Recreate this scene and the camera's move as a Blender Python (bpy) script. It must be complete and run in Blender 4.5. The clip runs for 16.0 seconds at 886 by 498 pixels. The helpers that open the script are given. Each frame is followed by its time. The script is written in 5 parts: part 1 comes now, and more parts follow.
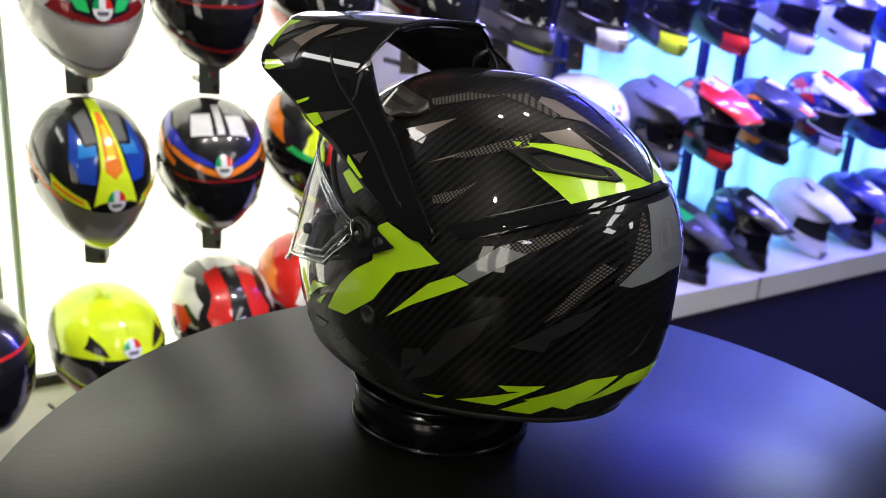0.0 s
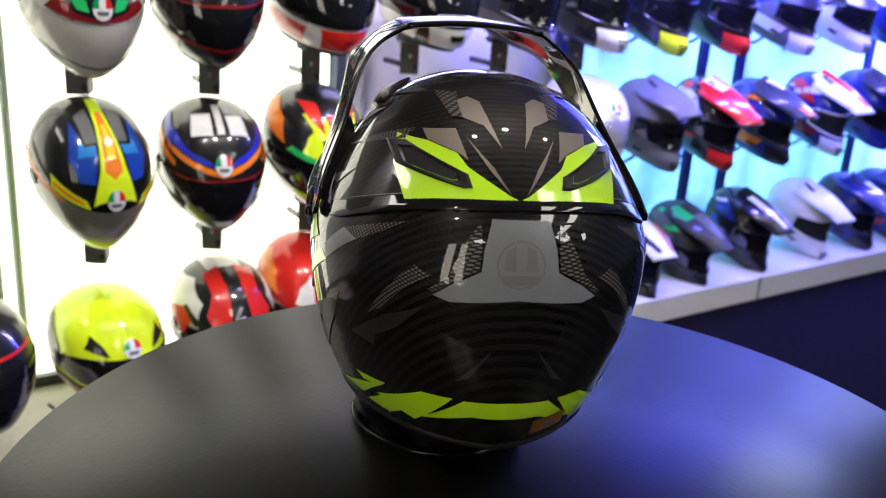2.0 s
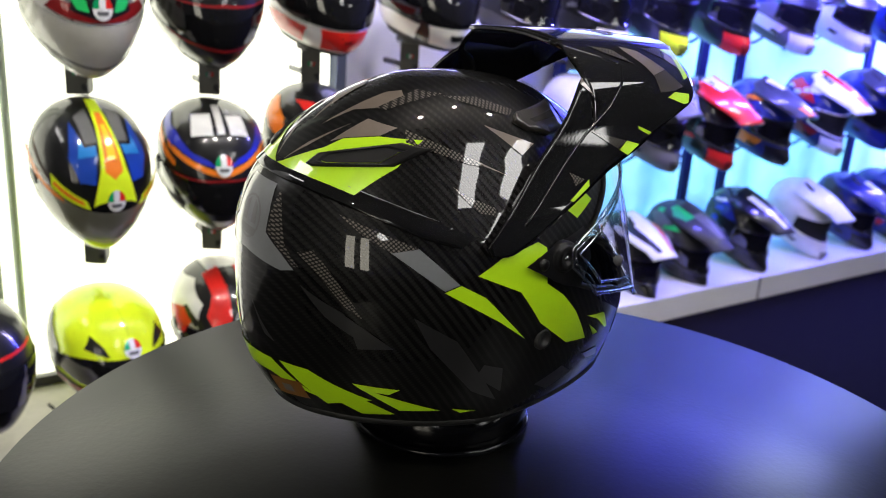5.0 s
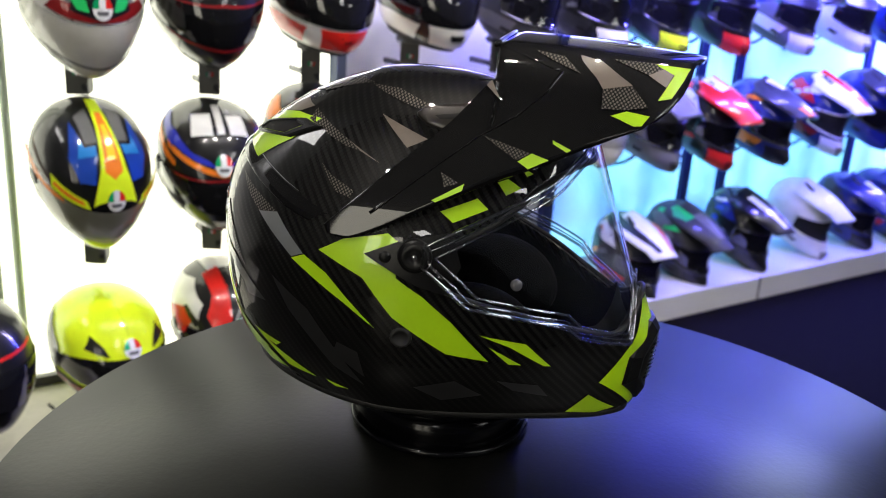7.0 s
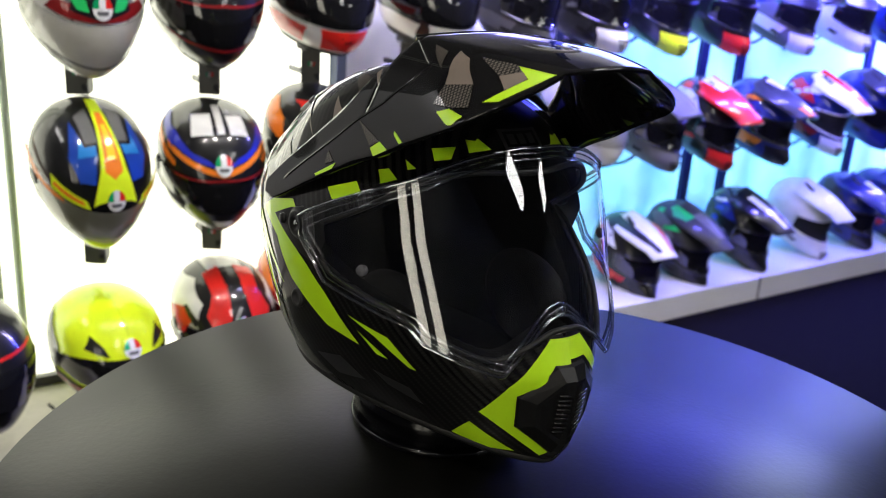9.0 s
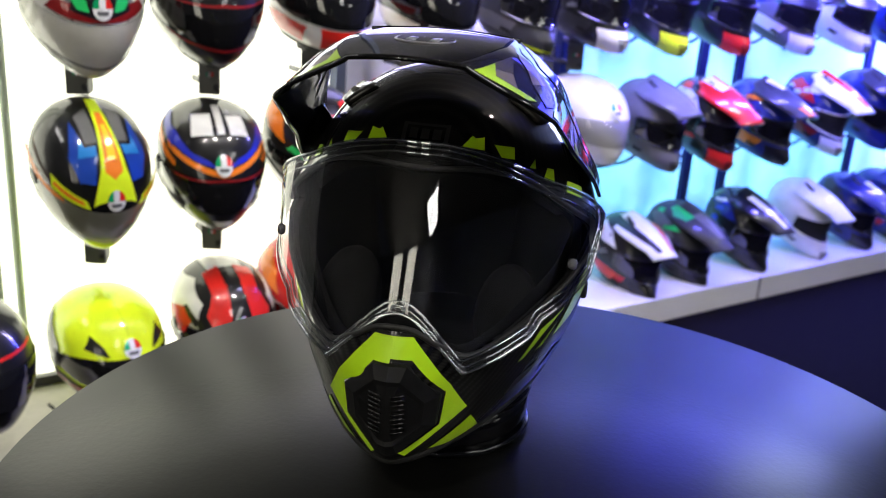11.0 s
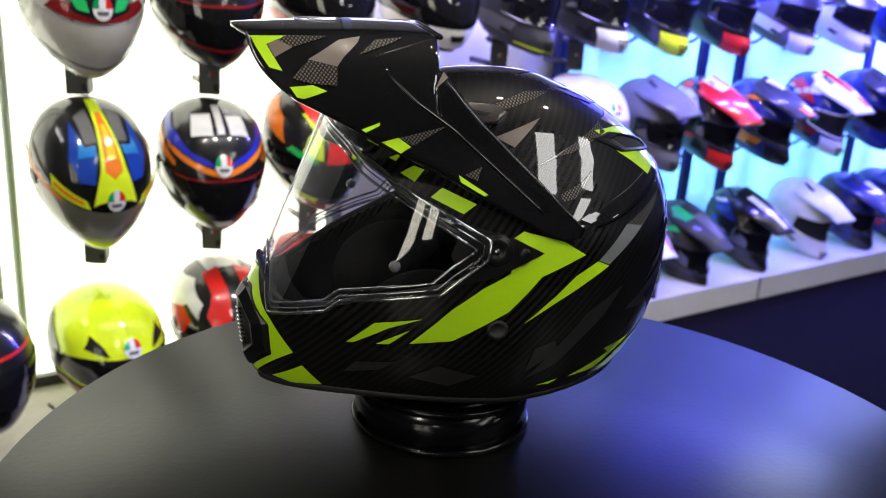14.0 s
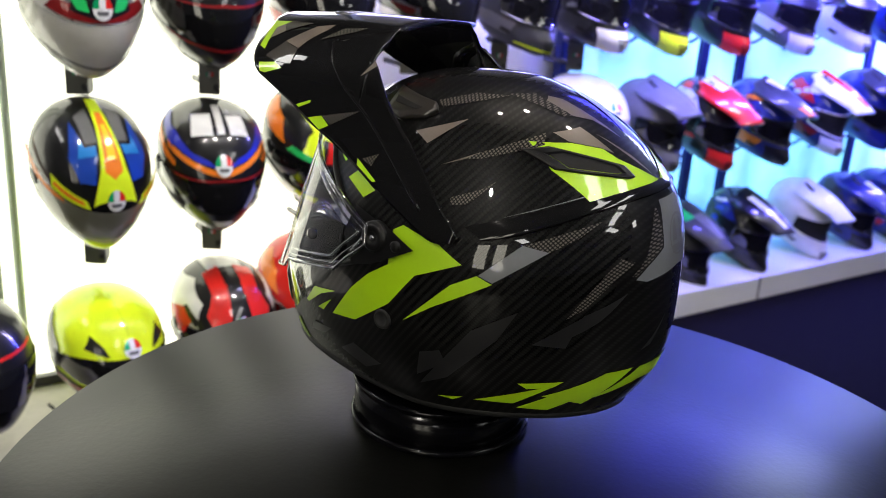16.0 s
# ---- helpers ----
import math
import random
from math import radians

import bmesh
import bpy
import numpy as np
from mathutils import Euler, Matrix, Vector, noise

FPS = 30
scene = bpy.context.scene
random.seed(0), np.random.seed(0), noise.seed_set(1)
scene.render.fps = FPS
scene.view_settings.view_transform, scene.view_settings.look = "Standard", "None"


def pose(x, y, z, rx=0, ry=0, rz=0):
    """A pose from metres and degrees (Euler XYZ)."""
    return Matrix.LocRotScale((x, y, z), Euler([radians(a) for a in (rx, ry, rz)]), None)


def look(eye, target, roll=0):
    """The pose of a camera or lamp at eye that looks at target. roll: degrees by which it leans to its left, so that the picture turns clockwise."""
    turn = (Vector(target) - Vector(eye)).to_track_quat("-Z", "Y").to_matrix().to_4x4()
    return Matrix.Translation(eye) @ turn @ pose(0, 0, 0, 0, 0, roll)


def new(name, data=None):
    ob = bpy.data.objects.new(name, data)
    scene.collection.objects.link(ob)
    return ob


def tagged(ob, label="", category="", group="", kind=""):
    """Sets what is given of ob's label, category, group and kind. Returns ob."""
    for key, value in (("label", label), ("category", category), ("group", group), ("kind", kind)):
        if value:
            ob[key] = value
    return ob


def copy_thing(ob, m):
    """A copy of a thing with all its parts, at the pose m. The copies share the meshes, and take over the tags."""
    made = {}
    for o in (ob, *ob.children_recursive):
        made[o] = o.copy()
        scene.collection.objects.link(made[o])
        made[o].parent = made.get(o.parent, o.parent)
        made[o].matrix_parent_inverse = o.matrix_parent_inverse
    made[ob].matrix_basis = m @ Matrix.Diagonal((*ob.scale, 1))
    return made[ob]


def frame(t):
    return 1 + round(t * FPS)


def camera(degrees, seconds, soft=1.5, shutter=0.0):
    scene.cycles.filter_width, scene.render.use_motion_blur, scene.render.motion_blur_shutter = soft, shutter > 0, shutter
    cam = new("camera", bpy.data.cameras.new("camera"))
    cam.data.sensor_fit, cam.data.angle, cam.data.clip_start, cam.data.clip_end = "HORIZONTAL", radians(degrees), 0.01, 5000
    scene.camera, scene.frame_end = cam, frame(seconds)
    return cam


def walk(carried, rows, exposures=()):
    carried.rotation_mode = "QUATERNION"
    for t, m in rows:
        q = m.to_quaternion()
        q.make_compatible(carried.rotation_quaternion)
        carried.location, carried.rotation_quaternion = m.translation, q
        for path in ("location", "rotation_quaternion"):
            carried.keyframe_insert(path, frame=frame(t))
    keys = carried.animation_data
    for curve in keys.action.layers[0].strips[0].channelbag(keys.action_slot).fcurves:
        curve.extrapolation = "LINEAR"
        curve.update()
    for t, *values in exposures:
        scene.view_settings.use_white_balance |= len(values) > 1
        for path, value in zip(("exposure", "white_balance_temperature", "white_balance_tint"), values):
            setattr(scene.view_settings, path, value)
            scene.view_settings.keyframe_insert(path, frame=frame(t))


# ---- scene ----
cam = camera(52.4, 16.0, soft=0.9)
AXIS_Z = 1.005                      # height of the helmet's own origin
TABLE_Z = 0.9
EYE = Vector((0, -0.7245, AXIS_Z + 0.295))
YAW, PITCH, ROLL = radians(-0.6), radians(-18.66), 4.12
AIM = Vector((math.sin(YAW) * math.cos(PITCH), math.cos(YAW) * math.cos(PITCH), math.sin(PITCH)))
CAM_POSE = look(EYE, EYE + AIM, ROLL)
walk(cam, [(0, CAM_POSE), (16, CAM_POSE)], exposures=[(0, 0.0), (16, 0.0)])
cam.data.dof.use_dof = True
cam.data.dof.focus_distance = 0.70
cam.data.dof.aperture_fstop = 9.0

# ---- light ----
world = bpy.data.worlds.new("room_air")
scene.world = world
world.use_nodes = True
world.node_tree.nodes["Background"].inputs[0].default_value = (0.5, 0.55, 0.7, 1)
world.node_tree.nodes["Background"].inputs[1].default_value = 0.05

# the long display wall: a line on the plan, running away to the far side
WALL_DIR = Vector((0.8192, 0.5736, 0))
WALL_N = Vector((0.5736, -0.8192, 0))          # towards the room
HEAD_LINE = Vector((-0.888, 1.4955, 0))                  # the first helmet of the rows
WALL_P = HEAD_LINE - WALL_N * 0.24


def on_wall(s, out, z):
    """A point s metres along the display wall, out metres before it, at height z."""
    p = WALL_P + WALL_DIR * s + WALL_N * out
    return Vector((p.x, p.y, z))


WALL_YAW = math.atan2(WALL_DIR.y, WALL_DIR.x)


def area(name, p, target, sx, sy, power, color):
    d = bpy.data.lights.new(name, "AREA")
    d.shape, d.size, d.size_y, d.energy, d.color = "RECTANGLE", sx, sy, power, color
    ob = new(name, d)
    ob.matrix_world = look(p, target)
    return ob


def spot(name, p, target, power, angle, color, radius=0.03):
    d = bpy.data.lights.new(name, "SPOT")
    d.energy, d.spot_size, d.spot_blend, d.color, d.shadow_soft_size = power, radians(angle), 0.6, color, radius
    ob = new(name, d)
    ob.matrix_world = look(p, target)
    return ob


# lamps of the shop: small ceiling spots
for sx, sy in ((-0.13, 0.33), (0.30, 0.62), (0.90, 0.75)):
    spot("ceiling_spot", (sx, sy, 2.93), (0, 0, 0.95), 22, 70, (1.0, 0.9, 0.78))
spot("ceiling_spot", (-0.9, -1.6, 2.93), (0, 0, 1.05), 60, 50, (1.0, 0.93, 0.84))
# unseen strips, added out of view to tint the helmets blue and wall lilac
area("added_strip_blue", on_wall(3.4, 0.46, 1.5), on_wall(3.4, 0.05, 0.5), 4.0, 0.05, 310, (0.13, 0.12, 1.0))
area("added_strip_lilac", on_wall(1.2, 0.46, 1.5), on_wall(1.2, 0.0, 0.8), 0.9, 0.05, 17, (0.60, 0.55, 1.0))
# the row of ceiling spots along the display wall
for s, watts in ((-0.35, 75), (0.35, 75), (1.05, 75), (1.75, 50), (2.6, 32), (3.5, 32)):
    spot("ceiling_spot", on_wall(s, 1.35, 2.9), on_wall(s + 0.05, 0.1, 0.7), watts, 75, (1.0, 0.96, 0.9), 0.045)


# ---- materials ----
def material(name):
    m = bpy.data.materials.new(name)
    m.use_nodes = True
    return m, m.node_tree.nodes, m.node_tree.links, m.node_tree.nodes["Principled BSDF"]


def plain(name, color, rough=0.4, metal=0.0, coat=0.0, vary=0.12, scale=30.0, bump=0.0, spec=0.5):
    m, n, l, b = material(name)
    b.inputs["Roughness"].default_value, b.inputs["Metallic"].default_value = rough, metal
    b.inputs["Coat Weight"].default_value, b.inputs["Coat Roughness"].default_value = coat, 0.03
    b.inputs["Specular IOR Level"].default_value = spec
    tc = n.new("ShaderNodeTexCoord")
    t1, t2 = n.new("ShaderNodeTexNoise"), n.new("ShaderNodeTexNoise")
    t1.inputs["Scale"].default_value, t2.inputs["Scale"].default_value = scale, scale * 14
    t1.inputs["Detail"].default_value = 5
    mix = n.new("ShaderNodeMath")
    mix.operation = "MULTIPLY_ADD"
    mix.inputs[1].default_value = 0.35
    ramp = n.new("ShaderNodeValToRGB")
    c = Vector(color)
    ramp.color_ramp.elements[0].color = (*(c * (1 - vary)), 1)
    ramp.color_ramp.elements[1].color = (*[min(1, v) for v in c * (1 + vary)], 1)
    ramp.color_ramp.elements[0].position, ramp.color_ramp.elements[1].position = 0.4, 0.9
    l.new(tc.outputs["Object"], t1.inputs["Vector"])
    l.new(tc.outputs["Object"], t2.inputs["Vector"])
    l.new(t2.outputs["Fac"], mix.inputs[0])
    l.new(t1.outputs["Fac"], mix.inputs[2])
    l.new(mix.outputs[0], ramp.inputs["Fac"])
    l.new(ramp.outputs["Color"], b.inputs["Base Color"])
    if bump:
        bp = n.new("ShaderNodeBump")
        bp.inputs["Strength"].default_value, bp.inputs["Distance"].default_value = bump, 0.001
        l.new(t2.outputs["Fac"], bp.inputs["Height"])
        l.new(bp.outputs["Normal"], b.inputs["Normal"])
    return m


def glow(name, color, strength, vary=0.1, scale=2.0, other=None):
    """A lit acrylic panel: gives off light, a little uneven over its face."""
    m, n, l, b = material(name)
    b.inputs["Base Color"].default_value = (0.8, 0.8, 0.8, 1)
    b.inputs["Roughness"].default_value = 0.4
    tc, t = n.new("ShaderNodeTexCoord"), n.new("ShaderNodeTexNoise")
    t.inputs["Scale"].default_value = scale
    mr = n.new("ShaderNodeMapRange")
    mr.inputs["To Min"].default_value, mr.inputs["To Max"].default_value = strength * (1 - vary), strength * (1 + vary)
    l.new(tc.outputs["Object"], t.inputs["Vector"])
    l.new(t.outputs["Fac"], mr.inputs["Value"])
    b.inputs["Emission Color"].default_value = (*color, 1)
    if other:
        ramp = n.new("ShaderNodeValToRGB")
        ramp.color_ramp.elements[0].color, ramp.color_ramp.elements[1].color = (*other, 1), (*color, 1)
        ramp.color_ramp.elements[0].position, ramp.color_ramp.elements[1].position = 0.33, 0.58
        l.new(t.outputs["Fac"], ramp.inputs["Fac"])
        l.new(ramp.outputs["Color"], b.inputs["Emission Color"])
    l.new(mr.outputs["Result"], b.inputs["Emission Strength"])
    return m


def carbon(name, dark, light, weave=0.0024, lo=0.1, hi=0.7, patchy=True, rough=0.4):
    """Lacquered woven carbon: diagonal twill of small cells under a clear coat."""
    m, n, l, b = material(name)
    tc = n.new("ShaderNodeTexCoord")
    mp = n.new("ShaderNodeMapping")
    mp.inputs["Rotation"].default_value = (0, radians(38), 0)
    w1, w2 = n.new("ShaderNodeTexWave"), n.new("ShaderNodeTexWave")
    w1.bands_direction, w2.bands_direction = "X", "Z"
    for w, size in ((w1, weave * (2.4 if patchy else 1.0)), (w2, weave)):
        w.inputs["Scale"].default_value = 0.314 / size
        w.inputs["Distortion"].default_value = 0.6
        w.inputs["Detail"].default_value = 1
    mul = n.new("ShaderNodeMath")
    mul.operation = "MULTIPLY"
    if patchy:
        twill = n.new("ShaderNodeMath")
        twill.operation = "MULTIPLY_ADD"
        twill.inputs[1].default_value, twill.inputs[2].default_value = 0.45, 0.55
        l.new(w2.outputs["Fac"], twill.inputs[0])
        l.new(twill.outputs[0], mul.inputs[1])
    else:
        l.new(w2.outputs["Fac"], mul.inputs[1])
    big = n.new("ShaderNodeTexNoise")
    big.inputs["Scale"].default_value = 9
    ramp = n.new("ShaderNodeValToRGB")
    ramp.color_ramp.elements[0].color, ramp.color_ramp.elements[1].color = (*dark, 1), (*light, 1)
    ramp.color_ramp.elements[0].position, ramp.color_ramp.elements[1].position = lo, hi
    add = n.new("ShaderNodeMath")
    add.operation = "MULTIPLY"
    l.new(tc.outputs["Object"], mp.inputs["Vector"])
    l.new(mp.outputs["Vector"], w1.inputs["Vector"])
    l.new(mp.outputs["Vector"], w2.inputs["Vector"])
    l.new(w1.outputs["Fac"], mul.inputs[0])
    l.new(tc.outputs["Object"], big.inputs["Vector"])
    l.new(mul.outputs[0], add.inputs[0])
    if patchy:
        l.new(big.outputs["Fac"], add.inputs[1])
    else:
        add.inputs[1].default_value = 1.0
    l.new(add.outputs[0], ramp.inputs["Fac"])
    l.new(ramp.outputs["Color"], b.inputs["Base Color"])
    b.inputs["Roughness"].default_value = rough
    b.inputs["Specular IOR Level"].default_value = 0.12
    b.inputs["Coat Weight"].default_value, b.inputs["Coat Roughness"].default_value = 1.0, 0.015
    return m


def glass(name, tint=(1, 1, 1), rough=0.0, base=0.045):
    """A thin clear sheet: mostly see-through, mirror-like towards its edges."""
    m, n, l, b = material(name)
    out = n["Material Output"]
    tr, gl, lw, mx = n.new("ShaderNodeBsdfTransparent"), n.new("ShaderNodeBsdfGlossy"), n.new("ShaderNodeLayerWeight"), n.new("ShaderNodeMixShader")
    tr.inputs["Color"].default_value = (*tint, 1)
    gl.inputs["Roughness"].default_value = rough
    lw.inputs["Blend"].default_value = 0.5
    pw, ma = n.new("ShaderNodeMath"), n.new("ShaderNodeMath")
    pw.operation, ma.operation = "POWER", "MULTIPLY_ADD"
    pw.inputs[1].default_value = 5.0
    ma.inputs[1].default_value, ma.inputs[2].default_value = 1 - base, base
    l.new(lw.outputs["Facing"], pw.inputs[0])
    l.new(pw.outputs[0], ma.inputs[0])
    l.new(ma.outputs[0], mx.inputs[0])
    l.new(tr.outputs[0], mx.inputs[1])
    l.new(gl.outputs[0], mx.inputs[2])
    l.new(mx.outputs[0], out.inputs["Surface"])
    n.remove(b)
    return m


M_CARBON = carbon("lacquered_carbon", (0.003, 0.003, 0.0032), (0.019, 0.0185, 0.0178), 0.0022, 0.12, 0.62)
M_CARBON_GREY = carbon("grey_mesh_graphic", (0.010, 0.0095, 0.009), (0.15, 0.135, 0.12), 0.0020, 0.10, 0.42, False)
M_YELLOW = plain("fluorescent_yellow_paint", (0.52, 0.86, 0.012), 0.35, 0, 1.0, 0.04)
M_GREY = plain("grey_paint_under_lacquer", (0.19, 0.20, 0.21), 0.35, 0, 1.0, 0.08)
M_TAUPE = plain("taupe_paint_under_lacquer", (0.19, 0.155, 0.128), 0.35, 0, 1.0, 0.1)
M_GREY_DIM = plain("dark_grey_paint_under_lacquer", (0.016, 0.016, 0.017), 0.35, 0, 1.0, 0.15)
M_TAUPE_DARK = plain("dark_taupe_plastic", (0.03, 0.026, 0.023), 0.3, 0, 0.6, 0.15)
M_EMBLEM = plain("pale_grey_print", (0.16, 0.16, 0.165), 0.4, 0, 0.8, 0.05)
M_STICKER = plain("brown_orange_sticker", (0.20, 0.085, 0.015), 0.4, 0, 0.3, 0.2, 80)
M_VOID = plain("vent_shadow_mesh", (0.003, 0.003, 0.003), 0.8, 0, 0, 0.1)
M_BLACK_GLOSS = plain("black_gloss_paint", (0.004, 0.004, 0.0045), 0.5, 0, 1.0, 0.1, 30, 0, 0.05)
M_BLACK = plain("black_plastic", (0.007, 0.007, 0.0075), 0.32, 0, 0.0, 0.25, 60, 0.15, 0.3)
M_RUBBER = plain("black_rubber", (0.008, 0.008, 0.008), 0.6, 0, 0, 0.2)
M_FABRIC = plain("black_lining_fabric", (0.007, 0.007, 0.0075), 0.95, 0, 0, 0.5, 90, 0.8, 0.15)
M_VISOR = glass("clear_visor", (0.97, 0.98, 0.98), 0.0, 0.11)
M_RIM = glass("clear_visor_rim", (0.84, 0.87, 0.89), 0.04, 0.45)
M_PIN = plain("clear_pin_plastic", (0.09, 0.09, 0.10), 0.15, 0, 0.5, 0.1)
M_METAL = plain("polished_steel", (0.6, 0.6, 0.62), 0.18, 1.0, 0, 0.05)
M_STAND = plain("black_gloss_acrylic", (0.003, 0.003, 0.004), 0.16, 0, 0.0, 0.1, 30, 0, 0.25)
M_TABLE = plain("black_laminate", (0.0040, 0.0040, 0.0033), 0.33, 0, 0, 0.3, 14, 0.10, 0.215)
M_EDGE = plain("raw_board_edge", (0.35, 0.25, 0.17), 0.6, 0, 0, 0.2, 40)
M_WHITE_GLOW = glow("lit_white_panel", (1.0, 1.0, 0.80), 2.1, 0.12)
M_BLUE_GLOW = glow("lit_cyan_panel", (0.20, 0.76, 1.0), 1.4, 0.2, 4.0, (0.05, 0.33, 1.0))
M_DEEP_GLOW = glow("added_blue_glow", (0.055, 0.055, 1.0), 8.0, 0.2)
M_PALE_GLOW = glow("added_pale_glow", (0.46, 0.54, 0.82), 14.0, 0.2)
M_LAMP = glow("lit_ceiling_panel", (1.0, 0.98, 0.95), 11.5, 0.02)
M_LAMP_WARM = glow("lit_cream_panel", (1.0, 0.94, 0.78), 4.8, 0.1)
M_LILAC = plain("white_painted_board", (0.75, 0.75, 0.78), 0.5, 0, 0, 0.05, 4)
M_FLOOR = plain("dark_carpet", (0.0045, 0.004, 0.0038), 0.95, 0, 0, 0.35, 60, 0.8, 0.03)
M_CEIL = plain("dark_ceiling_paint", (0.09, 0.09, 0.095), 0.9, 0, 0, 0.1, 3)
M_DARK = plain("dark_wall_paint", (0.09, 0.09, 0.093), 0.8, 0, 0, 0.15, 3)
M_STEEL = plain("brushed_aluminium", (0.62, 0.66, 0.6), 0.35, 1.0, 0, 0.08)


# ---- building helpers ----
def part(name, bm, mat, parent=None, label="", smooth=True):
    me = bpy.data.meshes.new(name)
    bm.to_mesh(me)
    bm.free()
    if smooth:
        for p in me.polygons:
            p.use_smooth = True
    me.materials.append(mat)
    ob = new(name, me)
    if parent:
        ob.parent = parent
    if label:
        tagged(ob, label)
    return ob


def thing(name, m, label, category, group="", kind=""):
    ob = new(name)
    ob.empty_display_size = 0.05
    ob.matrix_world = m
    return tagged(ob, label, category, group, kind)


def box(sx, sy, sz, cx=0, cy=0, cz=0, bevel=0.0, seg=2):
    bm = bmesh.new()
    bmesh.ops.create_cube(bm, size=1)
    for v in bm.verts:
        v.co = Vector((v.co.x * sx + cx, v.co.y * sy + cy, v.co.z * sz + cz))
    if bevel:
        bmesh.ops.bevel(bm, geom=bm.edges[:], offset=bevel, segments=seg, affect="EDGES")
    return bm


def lathe(profile, n=96):
    """Turn a profile of (radius, height) about z."""
    bm = bmesh.new()
    rings = []
    for r, z in profile:
        if r < 1e-6:
            rings.append([bm.verts.new((0, 0, z))])
        else:
            rings.append([bm.verts.new((r * math.cos(2 * math.pi * i / n), r * math.sin(2 * math.pi * i / n), z)) for i in range(n)])
    for a, b in zip(rings, rings[1:]):
        for i in range(n):
            j = (i + 1) % n
            if len(a) == 1 and len(b) == 1:
                continue
            if len(a) == 1:
                bm.faces.new((a[0], b[i], b[j]))
            elif len(b) == 1:
                bm.faces.new((a[i], a[j], b[0]))
            else:
                bm.faces.new((a[i], a[j], b[j], b[i]))
    bmesh.ops.recalc_face_normals(bm, faces=bm.faces)
    return bm


def grid(f, nu, nv, close_u=False):
    """A sheet of points f(i, j)."""
    bm = bmesh.new()
    vs = [[bm.verts.new(f(i, j)) for j in range(nv)] for i in range(nu)]
    for i in range(nu if close_u else nu - 1):
        for j in range(nv - 1):
            k = (i + 1) % nu
            bm.faces.new((vs[i][j], vs[k][j], vs[k][j + 1], vs[i][j + 1]))
    return bm


def tube(points, radius, n=8, closed=False):
    bm = bmesh.new()
    pts = [Vector(p) for p in points]
    rings = []
    for i, p in enumerate(pts):
        a = pts[(i - 1) % len(pts)] if closed or i else p
        b = pts[(i + 1) % len(pts)] if closed or i < len(pts) - 1 else p
        t = (b - a).normalized()
        s = t.cross(Vector((0.13, 0.21, 0.97))).normalized()
        q = t.cross(s)
        rings.append([bm.verts.new(p + (s * math.cos(2 * math.pi * k / n) + q * math.sin(2 * math.pi * k / n)) * radius) for k in range(n)])
    for i in range(len(rings) if closed else len(rings) - 1):
        a, b = rings[i], rings[(i + 1) % len(rings)]
        for k in range(n):
            bm.faces.new((a[k], a[(k + 1) % n], b[(k + 1) % n], b[k]))
    if not closed:
        bm.faces.new(rings[0])
        bm.faces.new(rings[-1])
    bmesh.ops.recalc_face_normals(bm, faces=bm.faces)
    return bm


def smooth_table(rows):
    """Catmull-Rom through rows whose first number is the place; returns f(place) -> the other numbers."""
    rows = [np.array(r, float) for r in rows]

    def f(z):
        z = min(max(z, rows[0][0]), rows[-1][0])
        i = 0
        while i < len(rows) - 2 and z > rows[i + 1][0]:
            i += 1
        p1, p2 = rows[i], rows[i + 1]
        p0 = rows[i - 1] if i else p1
        p3 = rows[i + 2] if i + 2 < len(rows) else p2
        h = p2[0] - p1[0]
        t = (z - p1[0]) / h
        m1 = (p2 - p0)[1:] / max(p2[0] - p0[0], 1e-9) * h
        m2 = (p3 - p1)[1:] / max(p3[0] - p1[0], 1e-9) * h
        return ((2 * t ** 3 - 3 * t ** 2 + 1) * p1[1:] + (t ** 3 - 2 * t ** 2 + t) * m1
                + (-2 * t ** 3 + 3 * t ** 2) * p2[1:] + (t ** 3 - t ** 2) * m2)
    return f


